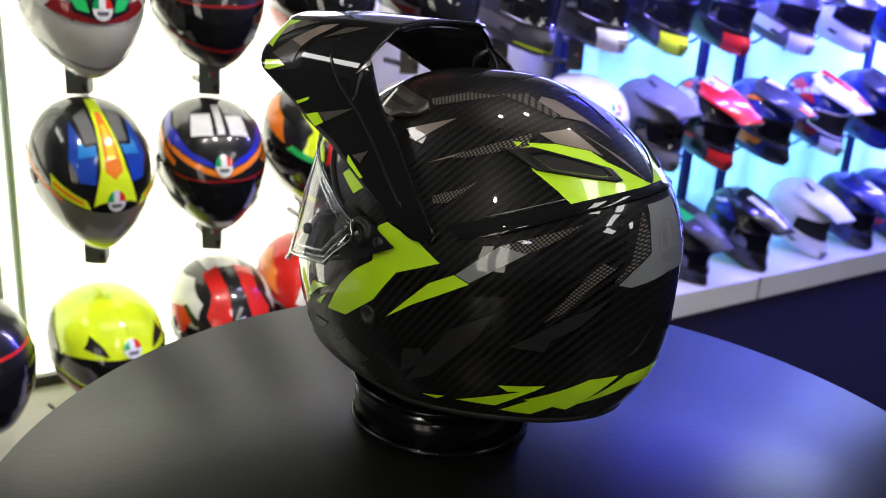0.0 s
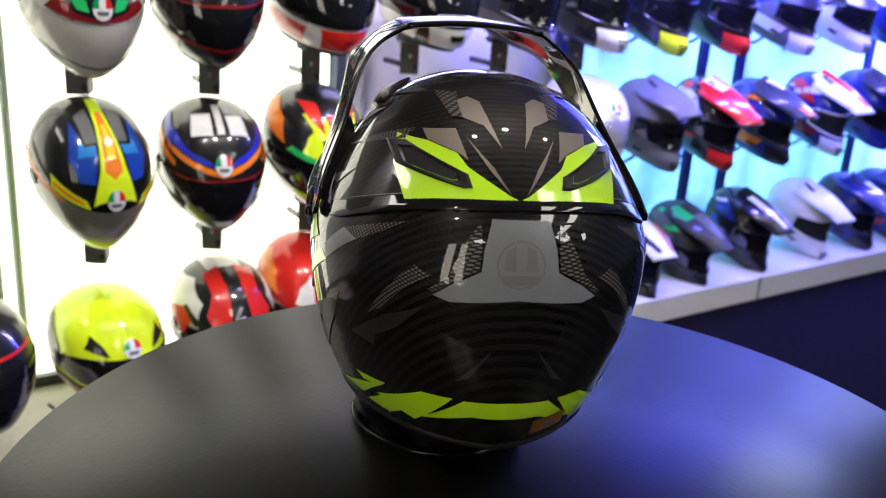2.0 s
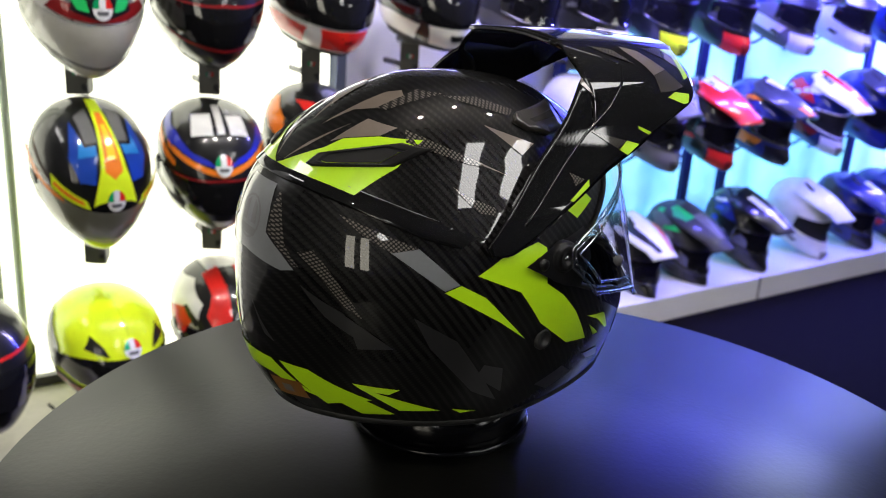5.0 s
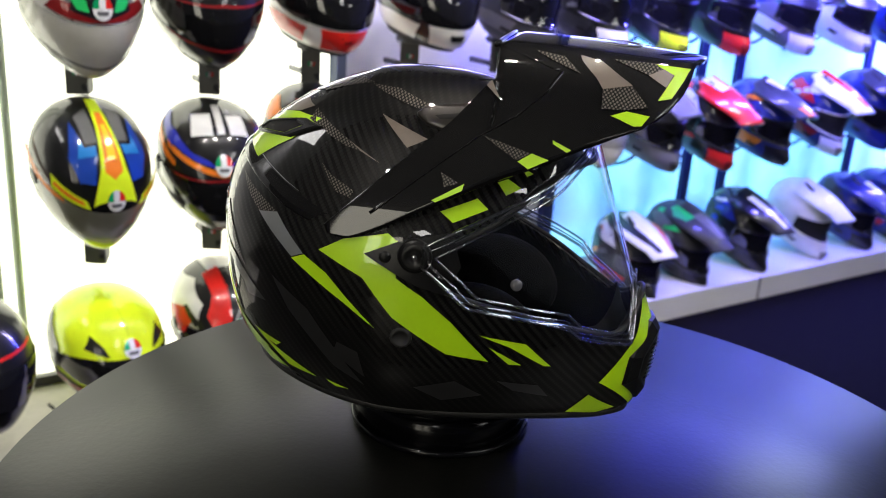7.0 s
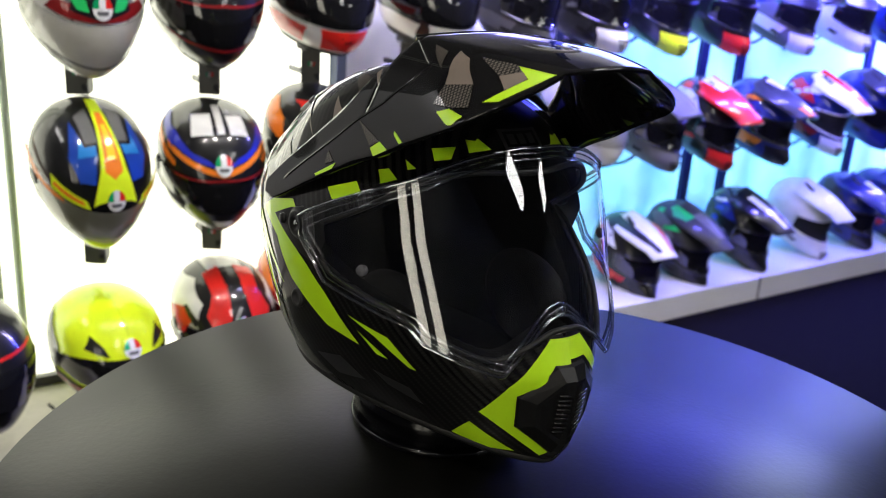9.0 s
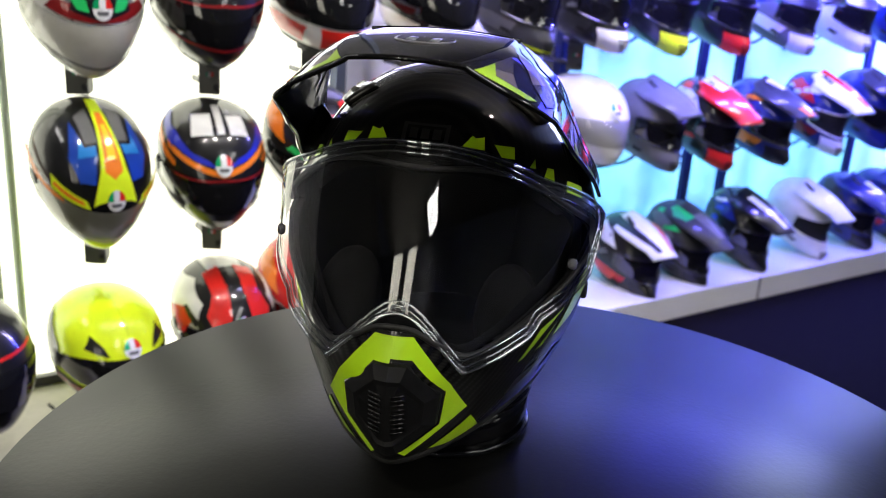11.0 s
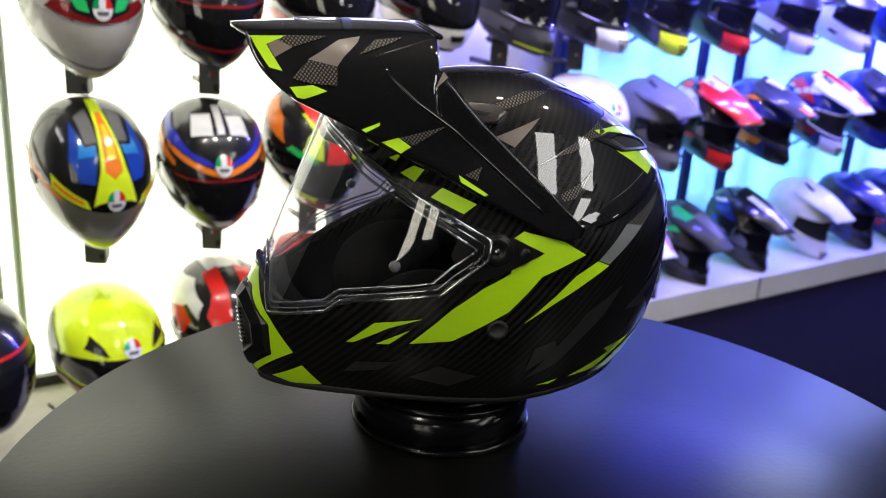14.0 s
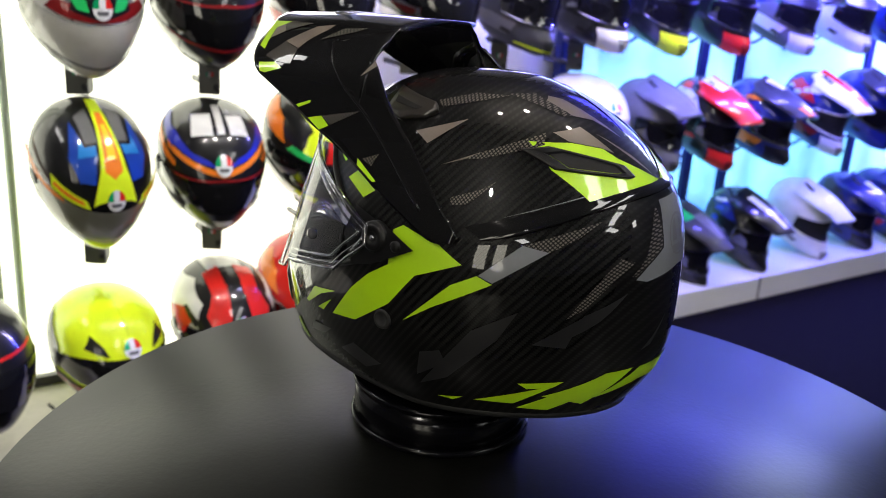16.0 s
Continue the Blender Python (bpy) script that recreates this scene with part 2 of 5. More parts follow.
class Form:
    """A helmet's outer form: level by level an oval with its own front, back, half width and pointedness."""

    def __init__(self, levels, xc=-0.04, pb=2.2, pb_low=None):
        self.f, self.xc, self.pb_high, self.pb_low = smooth_table(levels), xc, pb, pb_low or pb
        self.z0, self.z1 = levels[0][0], levels[-1][0]

    def pb(self, z):
        """How square the back is: it may differ between the nape and the crown."""
        q = max(0.0, min(1.0, (z + 0.01) / 0.11))
        return self.pb_low + (self.pb_high - self.pb_low) * q * q * (3 - 2 * q)

    def at(self, z, u, out=0.0):
        xf, xb, hw, pf = self.f(z)
        c, s = math.cos(u), math.sin(u)
        p = pf if c > 0 else self.pb(z)
        a = (xf - self.xc) if c > 0 else (self.xc - xb)
        a, h = max(a + out, 1e-4), max(hw + out, 1e-4)
        return Vector((self.xc + math.copysign(a * abs(c) ** (2 / p), c), math.copysign(h * abs(s) ** (2 / p), s), z))

    def side(self, x, z, sign, out=0.0):
        """The point of the side at x, z."""
        xf, xb, hw, pf = self.f(z)
        a, p = (xf - self.xc, pf) if x > self.xc else (self.xc - xb, self.pb(z))
        q = min(abs(x - self.xc) / max(a, 1e-4), 0.999)
        return Vector((x, sign * ((hw + out) * (1 - q ** p) ** (1 / p)), z))

    def top(self, x, y):
        """The point of the crown over x, y."""
        lo, hi = self.z0 + 0.5 * (self.z1 - self.z0), self.z1
        for _ in range(26):
            z = (lo + hi) / 2
            xf, xb, hw, pf = self.f(z)
            a, p = (xf - self.xc, pf) if x > self.xc else (self.xc - xb, self.pb(z))
            inside = (abs(x - self.xc) / max(a, 1e-4)) ** p + (abs(y) / max(hw, 1e-4)) ** p < 1
            lo, hi = (z, hi) if inside else (lo, z)
        return Vector((x, y, lo))

    def end(self, y, z, front, out=0.0):
        """The point of the front or back at y, z."""
        xf, xb, hw, pf = self.f(z)
        a, p = (xf - self.xc, pf) if front else (self.xc - xb, self.pb(z))
        q = min(abs(y) / max(hw, 1e-4), 0.999)
        return Vector((self.xc + (1 if front else -1) * (a + out) * (1 - q ** p) ** (1 / p), y, z))


def patch(poly, place, lift=0.0007, cell=0.005):
    """A thin painted patch: a flat outline, cut fine and laid on a form by place(a, b)."""
    bm = bmesh.new()
    bm.faces.new([bm.verts.new((a, b, 0)) for a, b in poly])
    bmesh.ops.triangulate(bm, faces=bm.faces[:])
    xs, ys = [p[0] for p in poly], [p[1] for p in poly]
    for axis, lo, hi in ((0, min(xs), max(xs)), (1, min(ys), max(ys))):
        n = int((hi - lo) / cell)
        for i in range(1, n + 1):
            v = lo + (hi - lo) * i / (n + 1)
            co, no = [0, 0, 0], [0, 0, 0]
            co[axis], no[axis] = v, 1
            bmesh.ops.bisect_plane(bm, geom=bm.verts[:] + bm.edges[:] + bm.faces[:], dist=1e-6, plane_co=co, plane_no=no)
    e = 0.0015
    for v in bm.verts:
        a, b = v.co.x, v.co.y
        p = place(a, b)
        n = (place(a + e, b) - place(a - e, b)).cross(place(a, b + e) - place(a, b - e))
        v.co = p
        v.normal = n.normalized() if n.length > 1e-12 else Vector((0, 0, 1))
    c = Vector((-0.03, 0, 0.06))
    for v in bm.verts:
        n = v.normal.copy()
        if n.dot(v.co - c) < 0:
            n = -n
        v.co += n * lift
    bm.normal_update()
    for f in bm.faces:
        if f.normal.dot(f.calc_center_median() - c) < 0:
            f.normal_flip()
    return bm


# ---- the room ----
def slab(name, p, sx, sy, sz, mat, rz=0.0, label="", category="", bevel=0.0):
    ob = part(name, box(sx, sy, sz, 0, 0, 0, bevel), mat, None, "", False)
    ob.matrix_world = Matrix.Translation(p) @ Matrix.Rotation(rz, 4, "Z")
    return tagged(ob, label, category, "", "structure")


slab("floor", (2.0, 1.0, -0.05), 14, 14, 0.1, M_FLOOR, WALL_YAW, "dark charcoal short-pile shop carpet", "floor")
slab("ceiling", (2.0, 1.0, 3.05), 14, 14, 0.1, M_CEIL, WALL_YAW, "dark painted shop ceiling", "ceiling")
slab("wall_display", on_wall(2.0, -0.14, 1.5), 14, 0.12, 3.0, M_LILAC, WALL_YAW, "white painted board wall behind the helmet display", "wall")
# unseen dark slab, added to keep the white upper wall out of table reflections
slab("dark_mask_slab", on_wall(0.2, -0.045, 2.26), 3.0, 0.06, 1.46, M_DARK, WALL_YAW, "added unseen dark slab above the lit display panels", "wall")
slab("wall_west", (-3.6, -2.0, 1.5), 0.12, 10, 3.0, M_DARK, 0, "dark painted shop wall", "wall")
slab("wall_south", (0.5, -4.6, 1.5), 12, 0.12, 3.0, M_DARK, 0, "dark painted shop wall", "wall")
slab("wall_east", (6.8, 1.0, 1.5), 0.12, 14, 3.0, M_DARK, 0, "dark painted shop wall", "wall")


def wall_panel(s0, s1, z0, z1, mat, label, name, out=0.0):
    p = thing(name, Matrix.Translation(on_wall((s0 + s1) / 2, out - 0.02, (z0 + z1) / 2)) @ Matrix.Rotation(WALL_YAW, 4, "Z"), label, "light panel", "backlit panels of the display wall")
    w, h = s1 - s0, z1 - z0
    part("diffuser", box(w - 0.008, 0.012, h - 0.008, 0, -0.009, 0, 0.001), mat, p, "", False)
    part("back_box", box(w, 0.016, h, 0, 0.006, 0, 0.001), M_STEEL, p, "aluminium back box", False)
    return p


wall_panel(-0.80, 0.74, 0.02, 1.50, M_WHITE_GLOW, "glowing white backlit acrylic panel behind helmets", "light_panel")
for a, b in ((1.71, 2.42), (2.47, 2.66), (2.71, 3.60), (3.65, 4.55), (4.60, 5.50)):
    wall_panel(a, b, 0.12, 1.66, M_BLUE_GLOW, "glowing cyan-blue backlit acrylic panel behind helmets", "light_panel")

# unseen glowing panels, added to put a blue and pale sheen on the table
for a, b, z1, mat in ((2.60, 3.0, 2.60, M_DEEP_GLOW), (3.05, 4.25, 2.60, M_DEEP_GLOW), (4.30, 5.1, 2.75, M_PALE_GLOW), (5.15, 5.9, 2.75, M_PALE_GLOW)):
    wall_panel(a, b, 1.70, z1, mat, "added unseen blue glow panel above the helmets", "light_panel")


def lamp_panel(x, y, z, sx, sz, mat, turn=0.0):
    """A lit panel on a wall behind the camera."""
    ob = part("light_panel", box(sx, 0.04, sz, 0, 0, 0, 0.003), mat, None, "", False)
    ob.matrix_world = pose(x, y, z, 0, 0, turn)
    return tagged(ob, "tall lit white panel on the dark shop wall", "light panel", "lit panels behind the counter")


for x0, sx in ((-2.05, 0.55), (-1.2, 0.45)):
    lamp_panel(x0, -4.5, 1.6, sx, 2.7, M_LAMP_WARM)


def ceiling_panel(x, y, length=1.30, turn=26.5):
    c = thing("ceiling_light", pose(x, y, 2.965, 0, 0, turn), "long white LED panel light on the dark ceiling", "ceiling light", "ceiling panel lights")
    part("frame", box(0.44, length + 0.04, 0.03, 0, 0, 0.015, 0.004), M_STEEL, c, "", False)
    part("diffuser", box(0.40, length, 0.012, 0, 0, -0.004, 0.002), M_LAMP, c, "glowing white diffuser", False)
    return c


for x, y in ((1.45, -0.95), (2.35, -0.30), (3.10, -1.70), (-2.40, 0.50)):
    ceiling_panel(x, y)
ceiling_panel(-0.30, -4.10, 0.55)
ceiling_panel(3.95, -2.62, 1.1, 88)
ceiling_panel(5.75, -1.32, 1.0, 76)

ledge = slab("display_ledge", on_wall(3.2, 0.18, 0.05), 4.6, 0.5, 0.1, M_LILAC, WALL_YAW, "low white painted ledge along the display wall", "ledge", 0.003)

# ---- round table ----
table = thing("round_table", pose(0.0695, -0.1093, 0), "round black laminate table with a thin pale board edge", "table")
part("tabletop", lathe([(0, 0.872), (0.400, 0.872), (0.404, 0.874), (0.406, 0.878), (0.406, 0.8985), (0.4045, 0.9), (0, 0.9)], 160), M_TABLE, table)
part("table_edge", lathe([(0.4055, 0.876), (0.4068, 0.876), (0.4068, 0.897), (0.4055, 0.897), (0.4055, 0.876)], 160), M_EDGE, table, "pale raw board edge of the tabletop")
part("column", lathe([(0, 0.02), (0.035, 0.02), (0.035, 0.872), (0, 0.872)], 32), M_BLACK, table)
part("base_plate", lathe([(0, 0.0), (0.24, 0.0), (0.24, 0.012), (0.05, 0.025), (0, 0.025)], 64), M_BLACK, table)

# ---- display stand ----
stand = thing("helmet_stand", pose(0, 0, TABLE_Z), "round black gloss acrylic helmet ring on the tabletop", "stand")
part("base_flange", lathe([(0.066, 0.0005), (0.0785, 0.0005), (0.0800, 0.0015), (0.0802, 0.0045), (0.0790, 0.0062), (0.0772, 0.0068), (0.066, 0.0068), (0.066, 0.0005)]), M_STAND, stand)
part("ring", lathe([(0.0765, 0.0064), (0.0772, 0.0068), (0.0772, 0.036), (0.064, 0.036), (0.064, 0.0064), (0.0765, 0.0064)]), M_STAND, stand)
part("top_rim", lathe([(0.0772, 0.035), (0.0780, 0.036), (0.0790, 0.0372), (0.0795, 0.039), (0.0790, 0.041), (0.0770, 0.042), (0.066, 0.042), (0.064, 0.04), (0.064, 0.036), (0.0772, 0.035)]), M_STAND, stand)

# ---- the adventure helmet ----
HELMET = Form([
    (-0.064, 0.156, -0.128, 0.084, 1.55), (-0.058, 0.164, -0.142, 0.092, 1.55), (-0.050, 0.167, -0.153, 0.099, 1.58), (-0.035, 0.170, -0.167, 0.108, 1.6),
    (-0.010, 0.173, -0.181, 0.1185, 1.6), (0.010, 0.174, -0.187, 0.124, 1.62), (0.030, 0.166, -0.189, 0.128, 1.68),
    (0.060, 0.154, -0.188, 0.131, 1.75), (0.090, 0.142, -0.1855, 0.1292, 1.9), (0.104, 0.136, -0.183, 0.1248, 1.95), (0.117, 0.130, -0.179, 0.1188, 2.0),
    (0.130, 0.122, -0.1725, 0.1116, 2.05), (0.150, 0.106, -0.155, 0.0995, 2.1), (0.170, 0.086, -0.130, 0.085, 2.1),
    (0.185, 0.063, -0.103, 0.067, 2.1), (0.196, 0.036, -0.075, 0.046, 2.1), (0.202, 0.006, -0.055, 0.024, 2.1),
    (0.204, -0.0299, -0.0301, 0.0004, 2.1)], xc=-0.03, pb=2.12, pb_low=1.78)
PORT_LOW = smooth_table([(0, 0.044), (8, 0.042), (17, 0.032), (28, 0.0215), (40, 0.030), (50, 0.042), (64, 0.056), (74, 0.068), (82, 0.076)])
PORT_TOP = smooth_table([(0, 0.146), (25, 0.146), (45, 0.136), (55, 0.122), (64, 0.108), (74, 0.093), (82, 0.078)])
PORT_END = 82.0


def port(u, grow=0.0):
    d = abs(math.degrees(u))
    if d >= PORT_END:
        return 0.077, 0.077
    return PORT_LOW(d)[0] - grow, PORT_TOP(d)[0] + grow


adv = thing("adventure_helmet", pose(0, 0, AXIS_Z), "black lacquered carbon adventure helmet with fluorescent yellow graphics", "helmet")
Y0 = -0.012                                             # the helmet stands a little off the turning axis


def hpart(name, bm, mat, parent=None, label="", smooth=True):
    for v in bm.verts:
        v.co.y += Y0
    return part(name, bm, mat, parent or adv, label, smooth)


RIM = smooth_table([(0, -0.063), (25, -0.058), (50, -0.050), (90, -0.046), (130, -0.042), (180, -0.044)])


def rim_z(u):
    """The lower edge of the shell: low at the chin, higher along the sides and at the nape."""
    return RIM(abs((math.degrees(u) + 180) % 360 - 180))[0]


def shell_sheets(out, nu=192, n1=44, n2=64):
    bm = bmesh.new()
    for lower in (True, False):
        cols = []
        for i in range(nu):
            u = -math.pi + 2 * math.pi * i / nu
            zb, zt = port(u)
            zlow = rim_z(u)
            n = n1 if lower else n2
            col = []
            for j in range(n):
                q = j / (n - 1)
                if lower:
                    z = zlow + (zb - zlow) * q
                else:
                    z = zt + (HELMET.z1 - zt) * math.sin(q * math.pi / 2)
                q3 = HELMET.at(z, u, out)
                if out < 0:
                    q3.z = 0.06 + (q3.z - 0.06) * (0.88 if z > 0.1 else 1.0)
                col.append(bm.verts.new(q3))
            cols.append(col)
        for i in range(nu):
            a, b = cols[i], cols[(i + 1) % nu]
            for j in range(len(a) - 1):
                bm.faces.new((a[j], b[j], b[j + 1], a[j + 1]))
    bmesh.ops.remove_doubles(bm, verts=bm.verts, dist=0.0006)
    bmesh.ops.recalc_face_normals(bm, faces=bm.faces)
    return bm


shell = hpart("shell", shell_sheets(0), M_CARBON)
sol = shell.modifiers.new("thickness", "SOLIDIFY")
sol.thickness, sol.offset = 0.006, -1
lining = hpart("lining", shell_sheets(-0.020, 96, 24, 32), M_FABRIC, None, "black padded fabric lining")
part("neck_roll", tube([(HELMET.at(rim_z(2 * math.pi * i / 96) + 0.002, 2 * math.pi * i / 96, -0.004) + Vector((0, Y0, 0))) for i in range(96)], 0.005, 10, True), M_RUBBER, adv, "black rubber neck edge")


# the face shield: a sheet bent one way only, raked back, with a stepped lower edge that rises over the nose
SHIELD_END = 84.0
SHIELD_LOW = [(0, 0.052), (4, 0.0495), (8, 0.043), (13, 0.032), (21, 0.0145), (22.5, 0.0145), (31, 0.0205), (42.5, 0.0305), (46, 0.0405), (62, 0.0505), (73, 0.0565), (77, 0.068), (84, 0.084)]
SHIELD_TOP = smooth_table([(0, 0.1635), (10, 0.163), (27, 0.155), (43, 0.1405), (50, 0.135), (60, 0.1265), (73, 0.113), (84, 0.099)])


def shield_low(d):
    for (a, za), (b, zb) in zip(SHIELD_LOW, SHIELD_LOW[1:]):
        if d <= b:
            return za + (zb - za) * (d - a) / (b - a)
    return SHIELD_LOW[-1][1]


def shield_at(d, z, out=0.0):
    """The shield at d degrees round from the nose, at height z."""
    a = radians(d)
    return Vector((-0.01 + (0.1785 - 0.38 * (z - 0.01) + out) * math.cos(a), (0.1335 - 0.12 * max(0.0, z - 0.10) + out) * math.sin(a), z))


SHIELD_STEPS = sorted(set([-SHIELD_END + 2 * SHIELD_END * i / 112 for i in range(113)] + [sg * d for d, _ in SHIELD_LOW for sg in (1, -1)]))


def shield_sheet(nv=22):
    def f(i, j):
        d = SHIELD_STEPS[i]
        lo, hi = shield_low(abs(d)), SHIELD_TOP(abs(d))[0]
        return shield_at(d, lo + (hi - lo) * j / (nv - 1))
    return grid(f, len(SHIELD_STEPS), nv)


def shield_line(inset, out=0.0):
    """A closed line round the shield, inset from its edge."""
    k = (SHIELD_END - inset * 440) / SHIELD_END
    low = [shield_at(d * k, shield_low(abs(d)) + inset, out) for d in SHIELD_STEPS]
    top = [shield_at(d * k, SHIELD_TOP(abs(d))[0] - inset, out) for d in reversed(SHIELD_STEPS)]
    return low + top


visor = hpart("visor", shield_sheet(), M_VISOR, None, "clear glossy face shield")
visor.visible_shadow = False

# the peak: arched flanks that narrow to the front, a flat crown between them
ARCH = smooth_table([(0.07, 0.136), (0.08, 0.134), (0.12, 0.124), (0.155, 0.108), (0.2, 0.090), (0.218, 0.074), (0.228, 0.058), (0.236, 0.044)])


def peak_at(x, z, sign, out=0.0):
    taper = 1.0 - 0.42 * max(0.0, min(1.0, (x - 0.10) / 0.072)) ** 1.5 * max(0.0, min(1.0, (z - 0.192) / 0.030))
    return Vector((x, sign * (ARCH(z)[0] * taper + out), z))


PEAK_LOW = smooth_table([(0.0, -0.064, 0.099), (0.12, -0.045, 0.0985), (0.3, 0.0, 0.121), (0.5, 0.045, 0.144), (0.66, 0.080, 0.159), (0.8, 0.103, 0.171), (1.0, 0.140, 0.188)])
PEAK_HIGH = smooth_table([(0.0, -0.067, 0.105), (0.2, -0.016, 0.154), (0.32, 0.012, 0.180), (0.40, 0.032, 0.204), (0.45, 0.043, 0.215), (0.5, 0.036, 0.2295), (0.55, 0.048, 0.231), (0.75, 0.104, 0.230), (1.0, 0.172, 0.225)])


def peak_sheet():
    na, nb, nt = 60, 16, 10
    bm = bmesh.new()
    cols = []
    for i in range(na):
        a = i / (na - 1)
        (xl, zl), (xh, zh) = PEAK_LOW(a), PEAK_HIGH(a)
        col = []
        for j in range(nb):
            q = j / (nb - 1)
            col.append(peak_at(xl + (xh - xl) * q + 0.007 * math.sin(q * math.pi) * a ** 4, zl + (zh - zl) * q, 1))
        cols.append(col)
    sides = []
    for sign in (1, -1):
        vs = [[bm.verts.new((p.x, p.y * sign, p.z)) for p in c] for c in cols]
        sides.append(vs)
        for i in range(na - 1):
            for j in range(nb - 1):
                bm.faces.new((vs[i][j], vs[i + 1][j], vs[i + 1][j + 1], vs[i][j + 1]))
    rows = []
    for i in range(na):
        if i / (na - 1) < 0.49:
            continue
        p, q = sides[0][i][-1], sides[1][i][-1]
        row = [p]
        for k in range(1, nt):
            w = k / nt
            c = p.co.lerp(q.co, w)
            c.z += 0.0035 * math.sin(w * math.pi)
            c.x += 0.010 * math.sin(w * math.pi) * (i / (na - 1))
            row.append(bm.verts.new(c))
        row.append(q)
        rows.append(row)
    for a, b in zip(rows, rows[1:]):
        for k in range(nt):
            bm.faces.new((a[k], b[k], b[k + 1], a[k + 1]))
    bmesh.ops.recalc_face_normals(bm, faces=bm.faces)
    return bm


peak = hpart("peak", peak_sheet(), M_BLACK_GLOSS, None, "glossy black sun peak with yellow and taupe graphics")
ps = peak.modifiers.new("thickness", "SOLIDIFY")
ps.thickness, ps.offset = 0.0028, 0


# painted graphics and fittings of the adventure helmet
def side_mark(name, poly, mat, lift=0.0007):
    """A graphic drawn from the side (x, z), on both flanks of the shell."""
    for sign in (1, -1):
        hpart(name, patch(poly, lambda a, b: HELMET.side(a, b, sign), lift), mat, shell)


def end_mark(name, poly, mat, front=False, both=True, lift=0.0007):
    """A graphic drawn from behind or before (y, z)."""
    for sign in ((1, -1) if both else (1,)):
        hpart(name, patch([(a * sign, b) for a, b in poly], lambda a, b: HELMET.end(a, b, front), lift), mat, shell)


def peak_mark(name, poly, mat):
    for sign in (1, -1):
        hpart(name, patch(poly, lambda a, b: peak_at(a, b, sign), 0.0019), mat, peak)


YEL, MESH, TAU, GRY = "yellow_graphic", "mesh_graphic", "taupe_graphic", "grey_graphic"
side_mark(YEL, [(-0.0142, 0.0985), (-0.0216, 0.103), (-0.0532, 0.0955), (-0.0713, 0.085), (-0.037, 0.070), (-0.0147, 0.042), (0.0232, 0.0146), (0.0534, 0.0082), (0.026, 0.0415), (0.006, 0.060), (-0.0133, 0.0727), (-0.0408, 0.0891)], M_YELLOW)
side_mark(YEL, [(-0.0827, 0.079), (-0.0936, 0.0743), (-0.0512, 0.049), (-0.0273, 0.032), (-0.0646, 0.069)], M_YELLOW)
side_mark(YEL, [(0.079, 0.0225), (0.046, 0.031), (0.0685, 0.020), (0.0929, 0.0021), (0.0978, 0.0015)], M_YELLOW)
side_mark(YEL, [(0.0534, 0.0206), (0.0677, 0.0053), (0.0769, 0.0041), (0.0636, 0.0138)], M_YELLOW)
side_mark(YEL, [(0.150, -0.052), (0.1283, -0.0315), (0.1122, -0.0471), (0.135, -0.0535)], M_YELLOW)
side_mark(YEL, [(-0.0778, -0.027), (-0.1355, -0.0055), (-0.1052, -0.0266)], M_YELLOW)
side_mark(YEL, [(-0.1064, -0.031), (-0.139, -0.0115), (-0.150, -0.008), (-0.1400, -0.024), (-0.1257, -0.033)], M_YELLOW)
side_mark(YEL, [(-0.050, -0.030), (-0.070, -0.026), (-0.062, -0.031)], M_YELLOW)
end_mark(YEL, [(0.0, 0.0385), (0.0135, 0.0385), (0.027, 0.022), (0.040, 0.004), (0.051, -0.021), (0.012, -0.054), (0.008, -0.051), (0.034, -0.030), (0.0375, -0.002), (0.0145, 0.0235), (0.0, 0.024)], M_YELLOW, True)
end_mark(YEL, [(0.0547, -0.0225), (0.0294, 0.0037), (0.0, 0.0055), (0.0, -0.0095), (0.023, -0.010)], M_YELLOW)
end_mark(YEL, [(0.0826, -0.0177), (0.0564, 0.0029), (0.0364, 0.0041), (0.0567, -0.0277)], M_YELLOW)
end_mark(YEL, [(0.097, -0.0059), (0.0784, -0.0029), (0.0816, -0.0086), (0.0917, -0.0109)], M_YELLOW)
end_mark(YEL, [(0.0736, 0.1675), (0.0552, 0.1675), (0.0377, 0.1635), (0.0318, 0.1568), (0.0058, 0.1426), (0.0, 0.1405), (0.0, 0.1385), (0.0712, 0.129), (0.0779, 0.151)], M_YELLOW)
for chk in ([(0.0273, 0.1597), (0.033, 0.166), (0.0354, 0.1644), (0.0412, 0.165), (0.0427, 0.1572)],
            [(0.0488, 0.1604), (0.0624, 0.1579), (0.064, 0.1505), (0.0547, 0.1525)],
            [(0.0748, 0.1444), (0.0776, 0.1489), (0.079, 0.1427)],
            [(0.0856, 0.1357), (0.0868, 0.1415), (0.0913, 0.1395), (0.0934, 0.1311)]):
    end_mark(YEL, chk, M_YELLOW, True)
side_mark(YEL, [(0.0436, 0.1223), (0.0352, 0.1291), (0.0118, 0.1198), (0.0214, 0.113)], M_YELLOW)
side_mark(MESH, [(-0.0094, 0.1843), (-0.0355, 0.1923), (-0.0589, 0.1926), (-0.0169, 0.1812)], M_CARBON_GREY)
side_mark(MESH, [(-0.0514, 0.1518), (-0.0616, 0.1577), (-0.0963, 0.1729), (-0.0996, 0.1657), (-0.0635, 0.1539)], M_CARBON_GREY)
side_mark(MESH, [(-0.0513, 0.1268), (-0.0709, 0.1349), (-0.0817, 0.1428), (-0.0649, 0.1246), (-0.053, 0.122)], M_CARBON_GREY)
